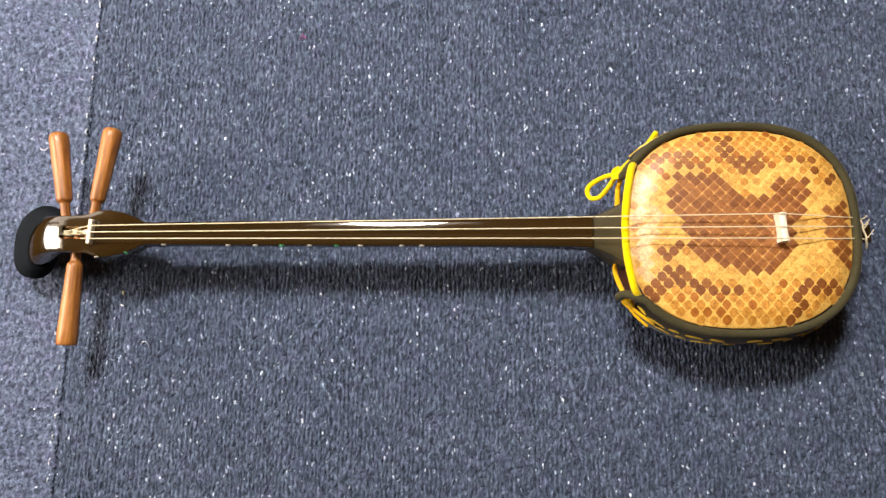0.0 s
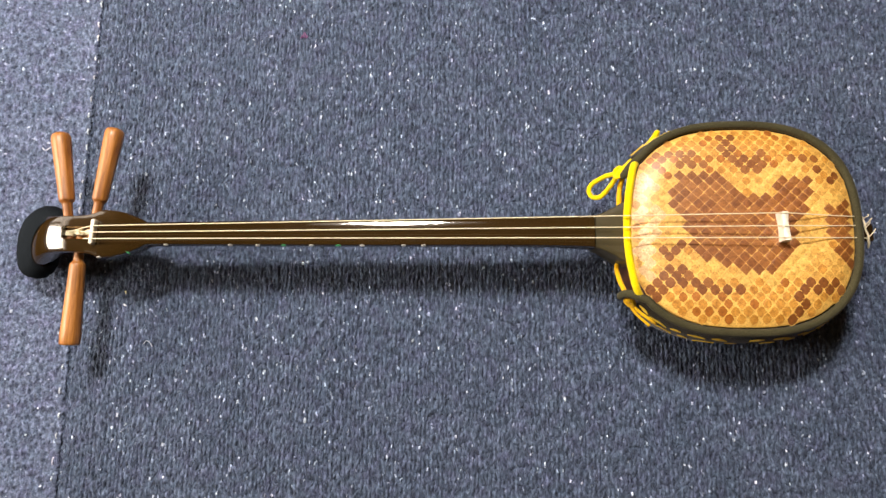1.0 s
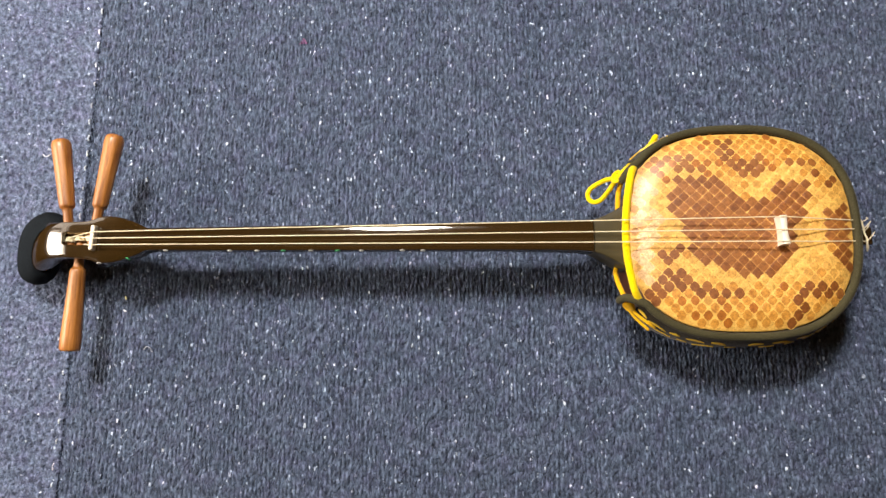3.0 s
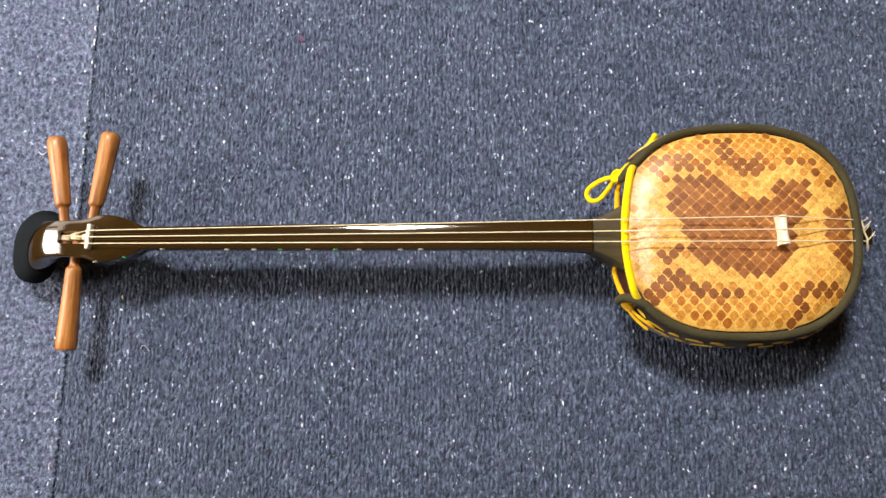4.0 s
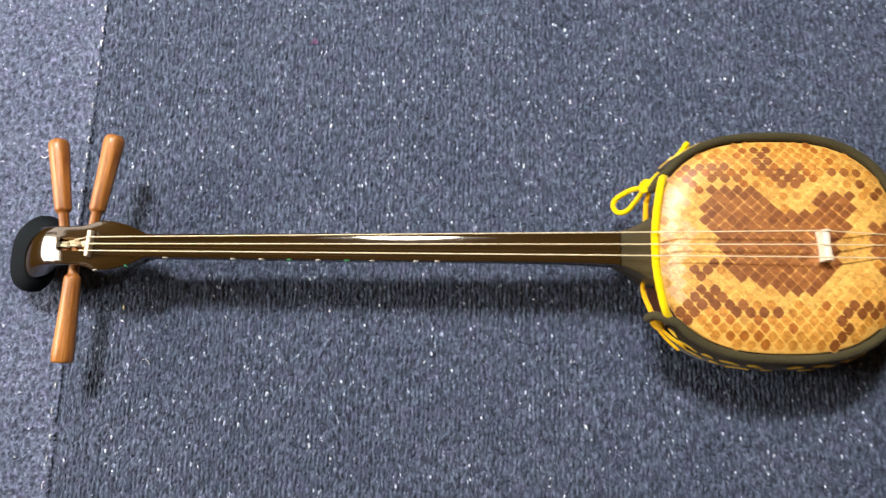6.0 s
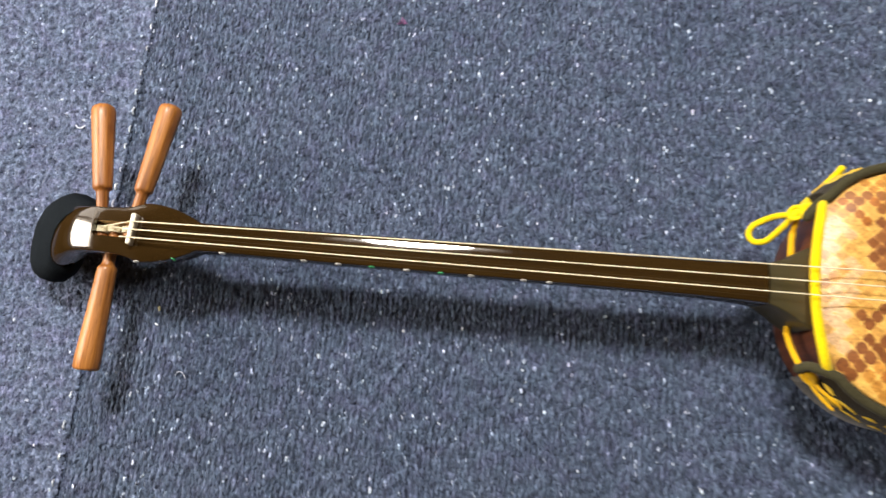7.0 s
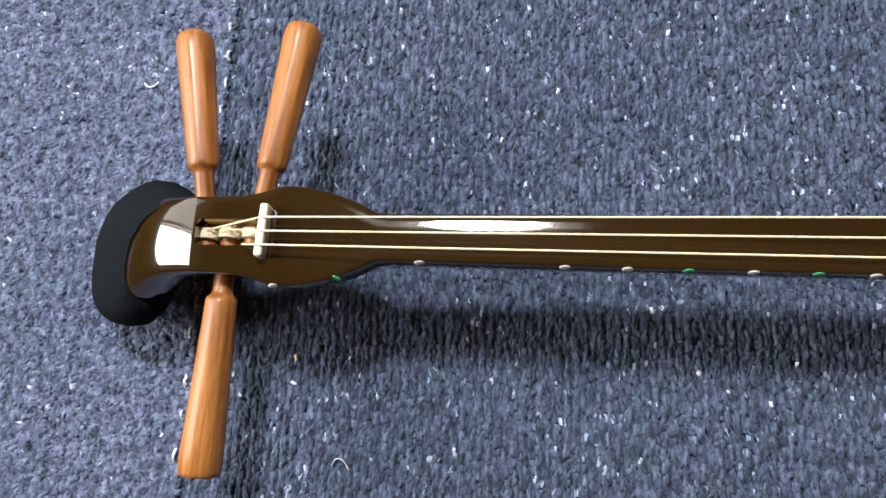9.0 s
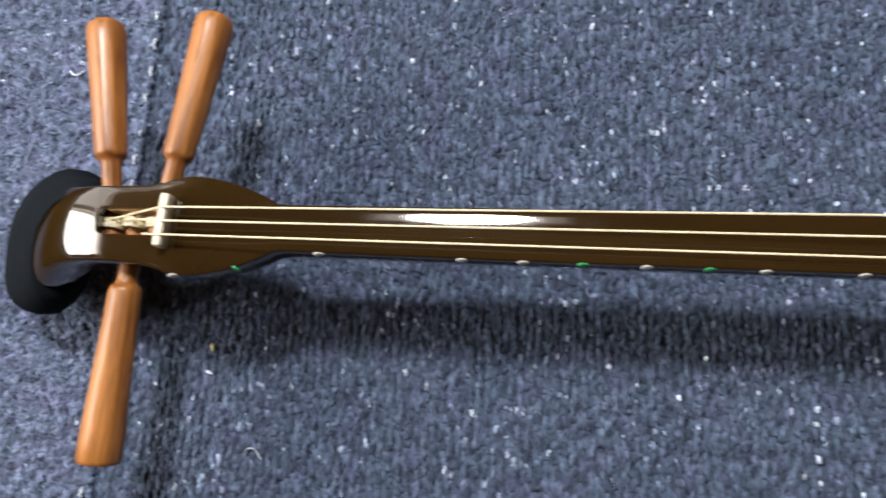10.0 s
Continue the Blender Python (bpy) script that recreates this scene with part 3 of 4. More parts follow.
# pegs
def peg(tip, entry, length, r_tip, r_neck, r_shaft, into, cut=False):
    """A tapered eight-edged wooden peg with a thinner shaft; z runs from its tip to the head."""
    prof = [(0.0, 0.35 * r_tip), (0.0008, 0.68 * r_tip), (0.0026, 0.90 * r_tip), (0.0055, 0.99 * r_tip), (0.010, r_tip)]
    if cut:
        prof = [(0.0, 0.80 * r_tip), (0.0006, 0.92 * r_tip), (0.0022, 0.985 * r_tip), (0.010, r_tip)]
    for k in range(1, 9):
        f = k / 8
        prof.append((0.010 + (length - 0.0135) * f, r_tip + (r_neck - r_tip) * f ** 0.9))
    prof += [(length - 0.0022, r_neck * 0.985), (length - 0.0010, r_neck * 0.93), (length, r_shaft * 1.22), (length + 0.0008, r_shaft * 1.08), (length + 0.0024, r_shaft)]
    full = (Vector(entry) - Vector(tip)).length + into
    prof += [(full - 0.001, r_shaft * 0.86), (full, r_shaft * 0.6)]
    bm = turned_bm(prof, 40)
    eighth = math.pi / 4
    for v in bm.verts:
        if v.co.z < length - 0.003:
            a = (math.atan2(v.co.y, v.co.x) % eighth) - eighth / 2
            f = 0.50 + 0.50 * math.cos(eighth / 2) / math.cos(a)
            v.co.x *= f * 1.03
            v.co.y *= f * 1.03
    me = mesh_of("tuning_peg", bm, M_PEG, 45)
    ob = new("tuning_peg", me)
    ob.parent = lute
    way = Vector(entry) - Vector(tip)
    ob.matrix_basis = BACK @ Matrix.Translation(tip) @ way.to_track_quat("Z", "Y").to_matrix().to_4x4()
    ob["label"] = "turned orange-brown wooden tuning peg"


peg((-0.2858, 0.1015, 0.0655), (-0.2725, 0.0225, 0.0620), 0.0680, 0.0088, 0.0070, 0.0044, 0.024)
peg((-0.2328, 0.1055, 0.0650), (-0.2452, 0.0235, 0.0625), 0.0715, 0.0088, 0.0068, 0.0044, 0.024)
peg((-0.2642, -0.0975, 0.0540), (-0.2606, -0.0120, 0.0590), 0.0760, 0.0092, 0.0069, 0.0044, 0.022, True)

# strings: slot, nut, bridge, tail
WINDS = [(-0.2685, 0.0055, 0.0668), (-0.2590, 0.0062, 0.0668), (-0.2485, 0.0062, 0.0668)]
ENDS = [((-0.2395, 0.0086, 0.0794), (0.3655, 0.0130, 0.0988), (0.4400, 0.0130, 0.0775)),
        ((-0.2395, 0.0027, 0.0794), (0.3655, 0.0020, 0.0988), (0.4405, 0.0055, 0.0775)),
        ((-0.2400, -0.0032, 0.0794), (0.3655, -0.0080, 0.0988), (0.4420, -0.0050, 0.0775))]
for wind, (nutp, brp, endp) in zip(WINDS, ENDS):
    start = Vector(wind) if nutp[1] > 0 else Vector((-0.2475, -0.0026, 0.0768))
    path = [start, Vector(nutp)]
    for k in range(1, 8):
        path.append(Vector(nutp).lerp(Vector(brp), k / 8))
    path += [Vector(brp), Vector(brp).lerp(Vector(endp), 0.6) + Vector((0, 0, 0.001)), Vector(endp) + Vector((-0.006, 0, 0.004)), Vector(endp)]
    lute_part("string", tube_bm(path, 0.00047, 8), M_STRING, None, "ivory nylon string stretched over the bridge")
    rng = random.Random(int(wind[0] * 1e5))
    coil = []
    for k in range(44):
        a = k * 0.75
        coil.append(Vector((wind[0] + 0.0044 * math.cos(a) * (0.9 + 0.2 * rng.random()), wind[1] - 0.0028 + 0.0045 * k / 44, 0.0626 + 0.0044 * math.sin(a))))
    lute_part("string_winding", tube_bm(coil, 0.00075, 6), M_STRING, None, "ivory string wound on a peg shaft")

# bridge, waisted
rings = []
for k in range(9):
    f = -1 + k / 4
    wid = 0.0027 + 0.0008 * f * f
    hgt = 0.0118 - 0.0006 * (1 - f * f)
    y = 0.0122 * f
    rings.append([Vector((wid * 1.05, y, 0)), Vector((wid, y, hgt * 0.6)), Vector((wid * 0.85, y, hgt - 0.0008)), Vector((wid * 0.45, y, hgt)),
                  Vector((-wid * 0.45, y, hgt)), Vector((-wid * 0.85, y, hgt - 0.0008)), Vector((-wid, y, hgt * 0.6)), Vector((-wid * 1.05, y, 0))])
part("bridge", loft_bm(rings), M_BRIDGE, lute, "cream-white waisted bridge under the strings", BACK @ pose(0.3662, 0.0022, 0.0864, 0, 0, 3))

# sound box
BA, BB = 0.0950, 0.0868


def face_height(x, y):
    r = (abs((x - CX) / BA) ** 2.6 + abs((y - CY) / BB) ** 2.6) ** (1 / 2.6)
    drop = max(0.0, (r - 0.76) / 0.24)
    return 0.0870 - 0.0007 * r * r - 0.0060 * drop ** 2.0


N = 96
rings = [[round_square(k * 2 * math.pi / N, a, b) + Vector((0, 0, z)) for k in range(N)] for a, b, z in
         ((0.088, 0.080, 0.0), (0.0905, 0.0825, 0.0015), (0.092, 0.084, 0.006), (0.092, 0.084, 0.074), (0.0905, 0.0825, 0.0785))]
lute_part("wooden_hoop", loft_bm(rings), M_HOOP, None, "red-brown wooden hoop of the sound box", 60)
rings = []
for k in range(17):
    f = 1.0 - (k / 16) ** 1.6 * 0.985
    rings.append([Vector((q.x, q.y, face_height(q.x, q.y))) for q in (round_square(j * 2 * math.pi / N, BA * f, BB * f) for j in range(N))])
edge = [Vector((q.x, q.y, 0.0722)) for q in (round_square(j * 2 * math.pi / N, BA - 0.0008, BB - 0.0008) for j in range(N))]
skin = lute_part("snakeskin_face", loft_bm([edge] + rings), M_GROOVE, None, "glossy tan and brown snakeskin stretched over the sound box", 80)


# markings of the skin: brown blotches on tan; u runs along the lute, v across it, in units of 10 mm from the middle of the face
def inside(poly, u, v):
    hit = False
    for (ax, ay), (bx, by) in zip(poly, poly[1:] + poly[:1]):
        if (ay > v) != (by > v) and u < (bx - ax) * (v - ay) / (by - ay) + ax:
            hit = not hit
    return hit


BLOTCH = [(-6.4, 2.8), (-5.9, 3.6), (-5.1, 4.6), (-4.5, 4.8), (-3.6, 4.7), (-2.2, 4.6), (-1.4, 4.0), (-0.7, 3.3), (0.3, 2.6), (1.6, 2.6), (2.7, 2.9), (2.7, 3.7), (3.3, 4.4), (5.0, 4.4), (5.8, 3.9),
          (6.0, 3.0), (5.7, 1.9), (5.5, 1.1), (4.5, 0.5), (4.2, -0.8), (5.0, -1.4), (4.5, -2.3), (3.5, -3.2), (2.7, -3.6), (1.8, -4.3), (0.2, -4.1), (-0.7, -4.0), (-2.1, -3.2), (-3.5, -2.6), (-4.6, -2.5),
          (-4.8, -1.5), (-4.3, -0.6), (-4.8, -0.4), (-5.3, 1.2), (-6.0, 1.7), (-5.5, 2.2)]
RIGHT_BLOTCH = [(9.4, 2.7), (8.3, 2.2), (7.1, 1.3), (7.3, 0.6), (6.8, 0.0), (7.2, -0.7), (7.8, -1.2), (7.3, -1.6), (8.1, -2.6), (8.9, -3.3), (9.8, -3.3), (10.4, 2.7)]
CORNER_BLOTCH = [(4.3, -5.1), (5.0, -4.5), (9.2, -4.6), (8.6, -5.9), (7.5, -6.1), (7.1, -5.6), (6.4, -6.1), (5.4, -5.9), (4.7, -6.5), (4.1, -6.8), (3.6, -6.4)]
# single dark scales, then the paler ones of the upper side
DARK_SPOTS = [(4.6, -7.1), (4.2, -7.8), (-6.7, -4.0), (-5.8, -4.0), (-5.0, -4.0), (-7.1, -4.5), (-6.2, -4.5), (-5.3, -4.5), (-4.4, -4.6), (-3.9, -5.1), (-3.0, -5.2), (-2.0, -5.4), (-1.0, -5.4), (-7.7, -5.0),
              (-8.2, -5.7), (-7.2, -5.7), (-7.7, -6.3), (-6.2, -2.3), (-5.7, -1.9), (-1.1, 7.8), (-1.0, 6.7), (6.3, 4.9), (7.9, 4.3), (-0.5, 6.0), (0.5, 5.6)]
PALE_SPOTS = [(-0.0, 6.5), (0.3, 5.8), (1.1, 5.8), (1.9, 5.8), (-0.4, 5.4), (0.5, 5.2), (1.3, 5.0), (2.1, 5.2), (2.9, 5.4), (2.2, 6.1), (4.3, 6.0), (5.0, 5.9), (5.8, 5.9), (6.6, 5.9), (-5.0, 6.3), (-3.9, 6.1),
              (-4.5, 5.7), (-3.6, 5.6), (-2.9, 5.1), (-4.9, 5.4), (-5.8, 5.9), (-6.3, 6.2), (-6.8, 5.2), (-6.5, 4.6), (-7.4, 6.3), (-2.4, 5.7), (-1.6, 5.7), (-7.6, -0.3), (-7.5, -1.0), (-7.9, -1.5), (-8.2, -0.7)]
ORANGE_SPOTS = [(-3.6, -7.3), (-2.7, -7.4), (0.6, -7.0), (-4.4, -6.2), (-2.0, -6.4)]


def near(spots, u, v, du=0.62, dv=0.46):
    return any(((u - a) / du) ** 2 + ((v - b) / dv) ** 2 < 1 for a, b in spots)


def marking(x, y, rng):
    """0 brown, 1 mid brown, 2 ochre, 3 yellow tan, 4 orange brown, 5 pale yellow, 6 pinkish pale along the left edge.
    """
    u, v = (x - CX) * 100, (y - CY) * 100
    if inside(BLOTCH, u, v):
        edge = not all(inside(BLOTCH, u + a, v + b) for a, b in ((0.9, 0), (-0.9, 0), (0, 0.8), (0, -0.8)))
        return 0 if rng.random() < (0.8 if edge or u > 3.0 else 0.25) else 1
    if inside(RIGHT_BLOTCH, u, v):
        return 0 if rng.random() < 0.5 else 1
    if inside(CORNER_BLOTCH, u, v) or near(DARK_SPOTS, u, v):
        return 0 if rng.random() < 0.8 else 1
    if u < -7.7 - 0.05 * v * v + 0.5 * rng.random() + 0.6 and -4.5 < v < 6.5 and rng.random() < 0.66:
        return 6
    if near(PALE_SPOTS, u, v, 0.56, 0.40):
        return 1 if rng.random() < 0.6 else 4
    if near(ORANGE_SPOTS, u, v):
        return 4
    grain = noise.noise(Vector((u * 0.5, v * 0.7, 2.0)))
    ring = ((1.2, 0), (-1.2, 0), (0, 1.1), (0, -1.1), (0.8, 0.8), (-0.8, 0.8), (0.8, -0.8), (-0.8, -0.8))
    if any(inside(poly, u + a, v + b) for poly in (BLOTCH, RIGHT_BLOTCH) for a, b in ring) and rng.random() < 0.72:
        return 5
    if v < -4.8:
        return 4 if rng.random() < 0.10 else (2 if grain > -0.35 or rng.random() < 0.4 else 3)
    if v > 5.6:
        return 4 if rng.random() < (0.22 if u < -2 else 0.10) else (2 if grain > -0.2 or rng.random() < 0.5 else 3)
    return 2 if grain > 0.28 or rng.random() < 0.13 else 3


def scale_mesh(name, material, seed, e):
    """A diamond scale 1 wide and 1 high, slightly domed, its sides rounded by the exponent."""
    bm = bmesh.new()
    rng = random.Random(seed)
    S = 8
    rows = []
    for r, z in ((1.17, 0.10), (1.0, 0.22), (0.93, 0.7), (0.66, 1.0)):
        row = []
        for k in range(S):
            a = k * 2 * math.pi / S
            p = (abs(math.cos(a)) ** e + abs(math.sin(a)) ** e) ** (-1 / e)
            row.append(bm.verts.new((0.5 * r * p * math.cos(a), 0.5 * r * p * math.sin(a), z + rng.uniform(-0.03, 0.03))))
        rows.append(row)
    for lev, (a, b) in enumerate(zip(rows, rows[1:])):
        for i in range(S):
            bm.faces.new((a[i], a[(i + 1) % S], b[(i + 1) % S], b[i])).material_index = 1 if lev == 0 else 0
    bm.faces.new(rows[-1])
    return mesh_of(name, bm, material, 70)


SCALE_MESHES = [scale_mesh("scale", pair, i, 1.17) for i, pair in enumerate(zip(M_SCALES, M_RIMS))]
ROUND_MESHES = [scale_mesh("scale", pair, i + 7, 1.55) for i, pair in enumerate(zip(M_SCALES, [M_RIMS[2]] * 6 + [M_RIMS[6]]))]
rng = random.Random(5)
places = []
v, row = -0.0862, 0
while v < 0.086:
    low = min(1.0, max(0.0, -v / 0.08))
    high = min(1.0, max(0.0, (v - 0.03) / 0.05))
    dv = 0.0050 + 0.0014 * low ** 1.3 - 0.0002 * high
    du = 0.0104 + 0.0002 * low - 0.0008 * high
    for k in range(-14, 15):
        x, y = CX + (k + 0.5 * (row % 2)) * du, CY + v
        x += rng.gauss(0, 0.00018)
        y += rng.gauss(0, 0.00018)
        if (abs((x - CX) / (BA - 0.0022)) ** 2.6 + abs((y - CY) / (BB - 0.0022)) ** 2.6) < 1:
            places.append((x, y, du, 2 * dv))
    v += dv
    row += 1
places.sort()
rest = bmesh.new()
for i, (x, y, du, dv) in enumerate(places):
    kind = marking(x, y, rng)
    h = 0.0004
    gx, gy = ((face_height(x + h * q, y + h * (1 - q)) - face_height(x - h * q, y - h * (1 - q))) / (2 * h) for q in (1, 0))
    turn = Vector((0, 0, 1)).rotation_difference(Vector((-gx, -gy, 1))).to_matrix().to_4x4()
    uv = ((x - CX) * 100, (y - CY) * 100)
    rounded = not (inside(BLOTCH, *uv) or inside(RIGHT_BLOTCH, *uv))
    shape = (ROUND_MESHES if rounded else SCALE_MESHES)[kind]
    fit_w = ((0.87 if kind in (0, 1) else 0.76 if uv[1] < -4.4 else 0.79) if rounded else 0.845) * rng.uniform(0.95, 1.03)
    m = Matrix.Translation((x, y, face_height(x, y) + 0.00006 + rng.uniform(0, 0.00003))) @ turn @ Matrix.Rotation(rng.gauss(0, 0.05), 4, "Z") @ Matrix.Diagonal((du * fit_w, dv * fit_w, 0.00016, 1))
    if i < 300:
        ob = new("scale", shape)
        ob.parent = skin
        ob.matrix_basis = m
    else:
        first = len(rest.faces)
        bits = len(rest.verts)
        rest.from_mesh(shape)
        rest.verts.ensure_lookup_table()
        rest.faces.ensure_lookup_table()
        for vert in rest.verts[bits:]:
            vert.co = m @ vert.co
        for face in rest.faces[first:]:
            face.material_index = ((13 if kind == 6 else 9) if rounded else kind + 7) if face.material_index else kind
ob = part("scale_field", rest, M_SCALES + M_RIMS, skin, "brown and tan snake scales", None, 70)
ob["kind"] = "stuff"


# cloth cover round the box
def cover_path(a, b, z, lo=-2.47, hi=2.47, n=90):
    pts = [round_square(lo + (hi - lo) * k / n, a, b) + Vector((0, 0, z)) for k in range(n + 1)]
    return pts


PA, PB = 0.0984, 0.0912
path = cover_path(PA, PB, 0.0815)
path = [Vector((0.2325, -0.0540, 0.0690)), Vector((0.2375, -0.0525, 0.0770))] + [p for p in path if p.x > 0.249 or abs(p.y - CY) > 0.062] + [Vector((0.2440, 0.0605, 0.0790)), Vector((0.2380, 0.0520, 0.0760))]
path = smooth_path(path[:3], 4)[:-1] + path[2:-3] + smooth_path(path[-3:], 4)
lute_part("piping", tube_bm(path, 0.0035, 12), M_OLIVE, None, "dark olive padded cloth edge round the face", 80)

plan = cover_path(0.0975, 0.0903, 0, -2.50, 2.44, 110)
prof = [(0.010, -0.002), (0.016, 0.0005), (0.030, 0.0056), (0.048, 0.0080), (0.060, 0.0080), (0.070, 0.0056), (0.077, 0.0010), (0.074, -0.003), (0.050, -0.003), (0.014, -0.004)]
rings = []
for i, p in enumerate(plan):
    t = (plan[min(i + 1, len(plan) - 1)] - plan[max(i - 1, 0)]).normalized()
    out = Vector((t.y, -t.x, 0))
    rings.append([p + out * o + Vector((0, 0, z)) for z, o in prof])
band = lute_part("cover_band", loft_bm(rings), M_BAND, None, "black brocade band with gold woven figures", 60)
rows = []
for k in range(7):
    f = -1 + k / 3
    w = max(0.04, 1 - abs(f) ** 1.8)
    rows.append([Vector((f, -w, 0)), Vector((f, -0.6 * w, 0.8)), Vector((f, 0, 1)), Vector((f, 0.6 * w, 0.8)), Vector((f, w, 0))])
leaf_me = mesh_of("gold_motif", loft_bm(rows, False, False), M_GOLD, 80)
rng = random.Random(9)
for z, off, step, shift in ((0.0695, 0.0066, 4, 0), (0.0600, 0.0083, 4, 2)):
    for i in range(2 + shift, len(plan) - 2, step):
        p = plan[i]
        t = (plan[i + 1] - plan[i - 1]).normalized()
        out = Vector((t.y, -t.x, 0))
        lean = out if z < 0.065 else (out + Vector((0, 0, 0.45))).normalized()
        side = lean.cross(t).normalized()
        m = Matrix((t, side, lean)).transposed().to_4x4()
        m.translation = p + out * (off - 0.0002) + Vector((0, 0, z + rng.uniform(-0.002, 0.002)))
        ob = new("gold_motif", leaf_me)
        ob.parent = band
        ob.matrix_basis = m @ Matrix.Rotation(rng.uniform(-0.25, 0.25), 4, "Z") @ Matrix.Diagonal((rng.uniform(0.0045, 0.0090), rng.uniform(0.0010, 0.0020), 0.0009, 1))

# cords
lute_part("front_cord", tube_bm(smooth_path([(0.2475, 0.0620, 0.0800), (0.2440, 0.0545, 0.0850), (0.2392, 0.0310, 0.0873), (0.2368, 0.0060, 0.0878), (0.2375, -0.0190, 0.0873), (0.2425, -0.0455, 0.0845), (0.2470, -0.0540, 0.0795)], 6), 0.0033, 10),
          M_YELLOW, None, "bright yellow cord tied across the face's edge")
lute_part("back_cord", tube_bm(smooth_path([(0.2445, 0.0660, 0.056), (0.2395, 0.0480, 0.051), (0.2385, 0.0300, 0.049), (0.2400, 0.0260, 0.046)], 5), 0.0024, 10), M_AMBER, None, "amber yellow cord behind the neck")
lute_part("back_cord", tube_bm(smooth_path([(0.2360, -0.0200, 0.048), (0.2340, -0.0270, 0.050), (0.2360, -0.0370, 0.051), (0.2415, -0.0520, 0.054)], 5), 0.0022, 10), M_AMBER, None, "amber yellow cord behind the neck")
lute_part("cord_loop", tube_bm(smooth_path([(0.2425, 0.0640, 0.066), (0.2360, 0.0600, 0.058), (0.2265, 0.0595, 0.048), (0.2165, 0.0550, 0.038), (0.2140, 0.0490, 0.034), (0.2175, 0.0430, 0.035), (0.2245, 0.0430, 0.040),
                                            (0.2310, 0.0500, 0.050), (0.2365, 0.0575, 0.061), (0.2440, 0.0640, 0.069)], 6), 0.0023, 9), M_YELLOW, None, "yellow cord bow loop")
lute_part("cord_knot", tube_bm(smooth_path([(0.2330, 0.0560, 0.060), (0.2350, 0.0540, 0.064), (0.2385, 0.0555, 0.067), (0.2400, 0.0600, 0.067), (0.2375, 0.0640, 0.063), (0.2340, 0.0620, 0.059), (0.2335, 0.0575, 0.059)], 5), 0.0015, 9),
          M_YELLOW, None, "small yellow knot under the bow loop")
lute_part("cord_end", tube_bm(smooth_path([(0.2405, 0.0605, 0.066), (0.2470, 0.0690, 0.055), (0.2592, 0.0808, 0.048), (0.2700, 0.0922, 0.050), (0.2745, 0.0990, 0.056)], 6), 0.0028, 9), M_YELLOW, None, "loose yellow cord end beside the cover")
lute_part("cord_knot", tube_bm(smooth_path([(0.2365, -0.0525, 0.066), (0.2372, -0.0545, 0.069), (0.2395, -0.0570, 0.070), (0.2425, -0.0585, 0.069), (0.2440, -0.0612, 0.066), (0.2415, -0.0605, 0.064), (0.2385, -0.0570, 0.063)], 5), 0.0027, 9),
          M_AMBER, None, "amber cord bow knotted at the cover's corner")
lute_part("cord_end", tube_bm(smooth_path([(0.2400, -0.0585, 0.066), (0.2440, -0.0655, 0.065), (0.2494, -0.0715, 0.064), (0.2573, -0.0785, 0.063)], 5), 0.0013, 8), M_AMBER, None, "loose amber cord end along the cover")
lute_part("cord_loop", tube_bm(smooth_path([(0.2430, -0.0600, 0.066), (0.2475, -0.0660, 0.067), (0.2529, -0.0705, 0.067), (0.2590, -0.0745, 0.066), (0.2625, -0.0770, 0.064)], 5), 0.0014, 8),
          M_AMBER, None, "amber cord strand along the cover")

# tail: neck end, tie and frayed string ends
lute_part("tail_stub", box_bm(0.425, 0.4585, -0.0040, 0.0125, 0.040, 0.058, 0.002), M_LACQUER, None, "dark neck end sticking out of the box")
lute_part("tail_tie", tube_bm(smooth_path([(0.4390, 0.0140, 0.0765), (0.4405, 0.0080, 0.0772), (0.4410, 0.0030, 0.0768), (0.4425, -0.0020, 0.0772), (0.4427, -0.0070, 0.0765), (0.4445, -0.0120, 0.0720)], 4), 0.0008, 7), M_STRING, None, "ivory thread tying the strings at the tail")
for a, b, c in (((0.4400, 0.0125, 0.0770), (0.4445, 0.0150, 0.0772), (0.4450, 0.0165, 0.0755)), ((0.4405, 0.0060, 0.0770), (0.4435, 0.0095, 0.0785), (0.4465, 0.0125, 0.0780)),
                ((0.4410, 0.0040, 0.0770), (0.4445, 0.0080, 0.0770), (0.4460, 0.0100, 0.0760)), ((0.4420, -0.0050, 0.0770), (0.4465, 0.0000, 0.0780), (0.4495, 0.0035, 0.0770)),
                ((0.4420, -0.0060, 0.0770), (0.4445, -0.0080, 0.0750), (0.4450, -0.0115, 0.0720))):
    lute_part("string_end", tube_bm(smooth_path([a, b, c], 4), 0.00045, 6), M_STRING, None, "frayed ivory string end")


# position dots on the neck's side
def neck_at(x):
    rows = NECK
    for a, b in zip(rows, rows[1:]):
        if a[0] >= x >= b[0]:
            f = (a[0] - x) / (a[0] - b[0])
            return [p + (q - p) * f for p, q in zip(a, b)]


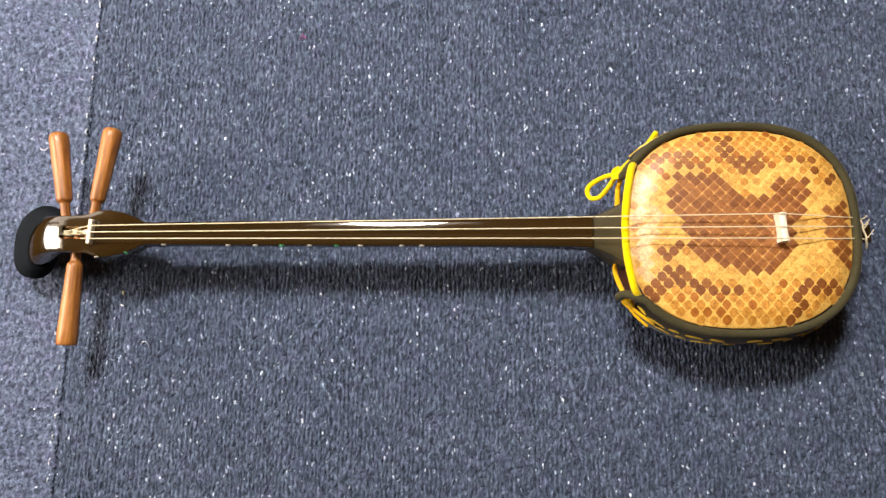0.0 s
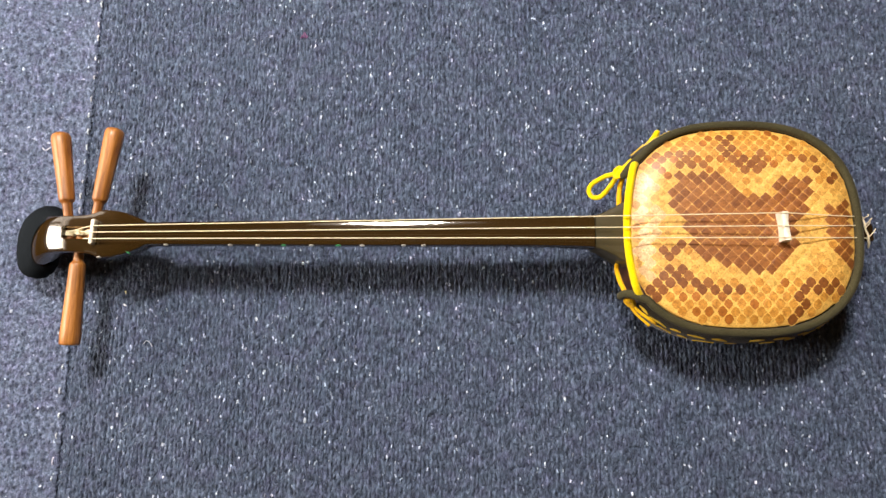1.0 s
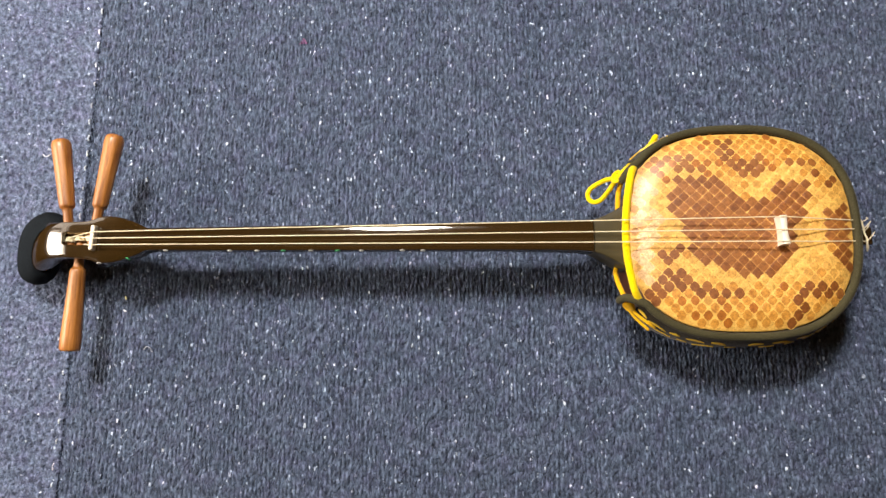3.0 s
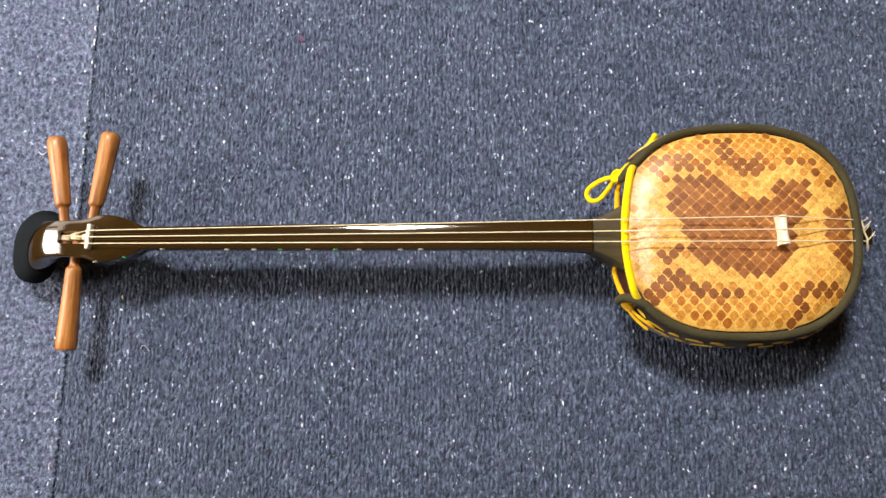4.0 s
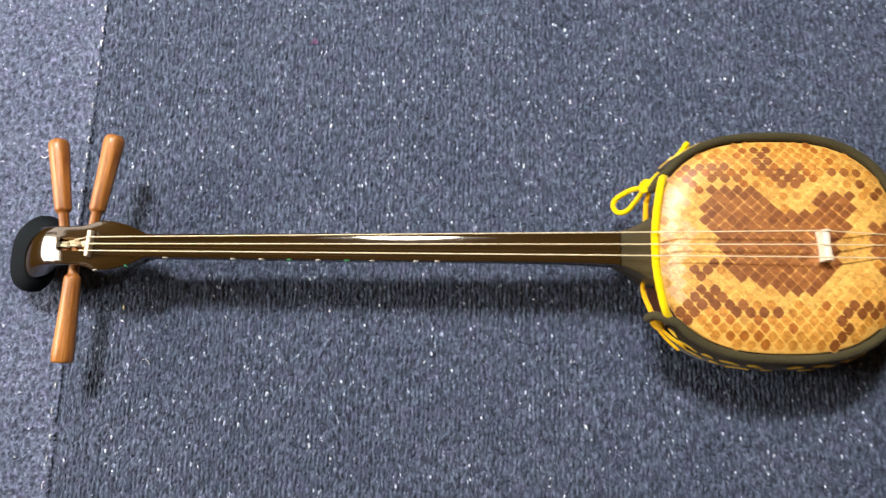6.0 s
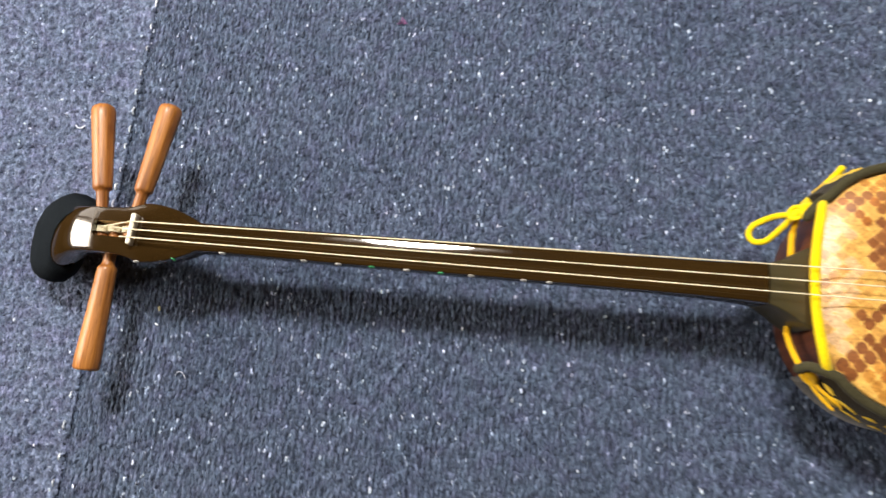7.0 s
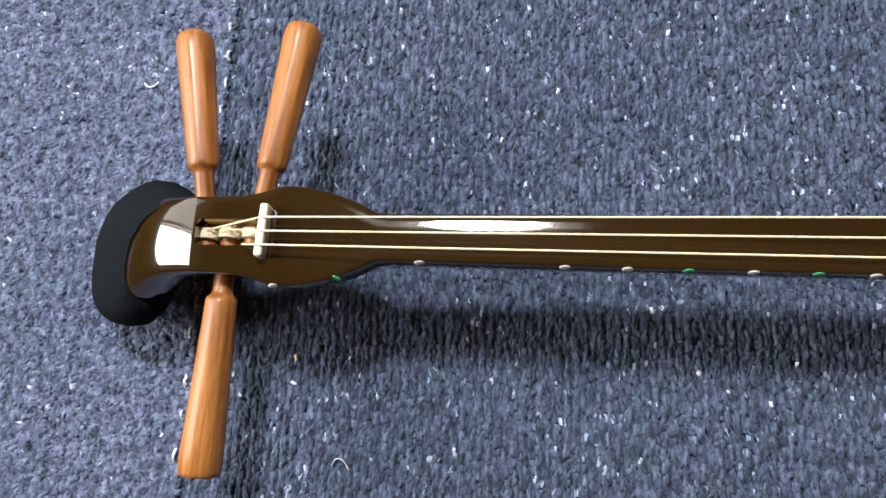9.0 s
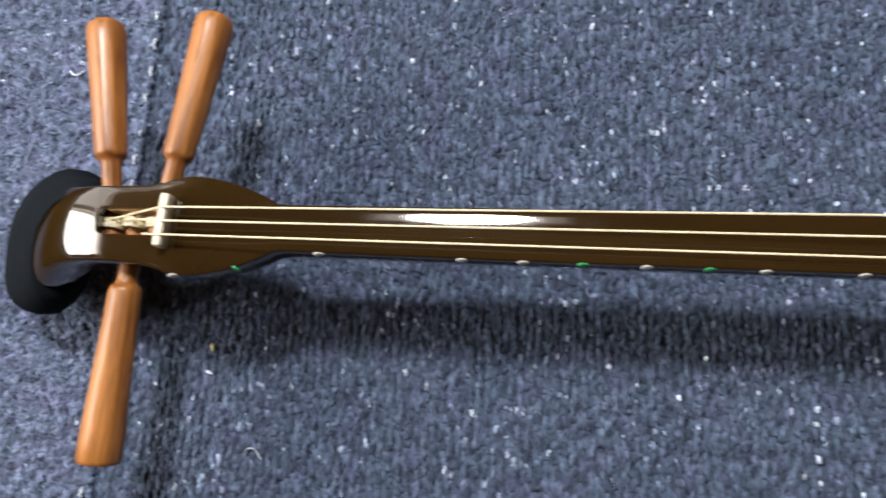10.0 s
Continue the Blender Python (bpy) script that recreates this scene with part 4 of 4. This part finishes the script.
dot = turned_bm([(0.0, 1.0), (0.0003, 0.97), (0.0005, 0.8)], 14)
DOT_W, dot2 = mesh_of("position_dot", dot, M_WHITE_DOT), turned_bm([(0.0, 1.0), (0.0003, 0.97), (0.0005, 0.8)], 14)
DOT_G = mesh_of("position_dot", dot2, M_GREEN_DOT)
for me, label, xs in ((DOT_W, "white position dot", (-0.2345, -0.1735, -0.1140, -0.0890, -0.0400, 0.0060, 0.0430, 0.0610)), (DOT_G, "green position dot", (-0.2080, -0.0650, -0.0155))):
    for x in xs:
        _, zt, w, d = neck_at(x)
        slope = (neck_at(x + 0.001)[2] - neck_at(x - 0.001)[2]) / 0.002
        ob = new("position_dot", me)
        ob.parent = lute
        nrm = Vector((slope, -1, 0.30)).normalized()
        ob.matrix_basis = BACK @ Matrix.Translation((x, AY - w - 0.0001, zt - 0.0021)) @ nrm.to_track_quat("Z", "Y").to_matrix().to_4x4() @ Matrix.Diagonal((0.0023, 0.0018, 1, 1))
        ob["label"] = label

# ---- small litter on the carpet ----

def chip(x, y, sx, sy, sz, turn, material, name, label):
    bm = bmesh.new()
    bmesh.ops.create_icosphere(bm, subdivisions=2, radius=1)
    for v in bm.verts:
        v.co *= 1 + 0.35 * noise.noise(v.co * 1.7 + Vector((x * 90, y * 90, 0)))
    thing(name, bm, material, label, "litter", m=pose(x, y, 0.0006, 0, 0, turn) @ Matrix.Diagonal((sx, sy, sz, 1)))


chip(-0.2430, -0.0430, 0.0009, 0.0020, 0.0008, 15, M_CRUMB, "crumb", "small cream crumb lying on the carpet")
chip(-0.2430, -0.0558, 0.0019, 0.0009, 0.0007, -25, M_LINT, "paper_scrap", "tiny white paper scrap lying on the carpet")
chip(-0.0440, -0.0440, 0.0012, 0.0012, 0.0009, 0, M_LINT, "paper_scrap", "tiny round white scrap lying on the carpet")
chip(-0.3330, 0.1170, 0.0012, 0.0012, 0.0009, 0, M_LINT, "paper_scrap", "tiny white scrap on the carpet by the pegs")


def fibre(points, radius, material, name, label):
    thing(name, tube_bm(smooth_path(points, 5), radius, 6), material, label, "litter", angle=80)


fibre([(-0.2205, -0.0945, 0.0006), (-0.2185, -0.0915, 0.0016), (-0.2150, -0.0920, 0.0014), (-0.2120, -0.0965, 0.0006)], 0.00024, M_LINT, "loose_fibre", "curved pale fibre lying on the carpet")
fibre([(-0.3450, 0.1085, 0.0008), (-0.3425, 0.1062, 0.0012), (-0.3395, 0.1062, 0.0012), (-0.3368, 0.1088, 0.0008)], 0.0005, M_LINT, "loose_fibre", "short curled white fibre lying on the carpet")
rng = random.Random(4)
pts = [(-0.0740 + rng.gauss(0, 0.0030), 0.2290 + rng.gauss(0, 0.0028), 0.0006 + 0.0016 * rng.random()) for _ in range(13)]
fibre(pts, 0.00042, M_PURPLE, "fuzz_tuft", "tangled purple fuzz lying on the carpet")
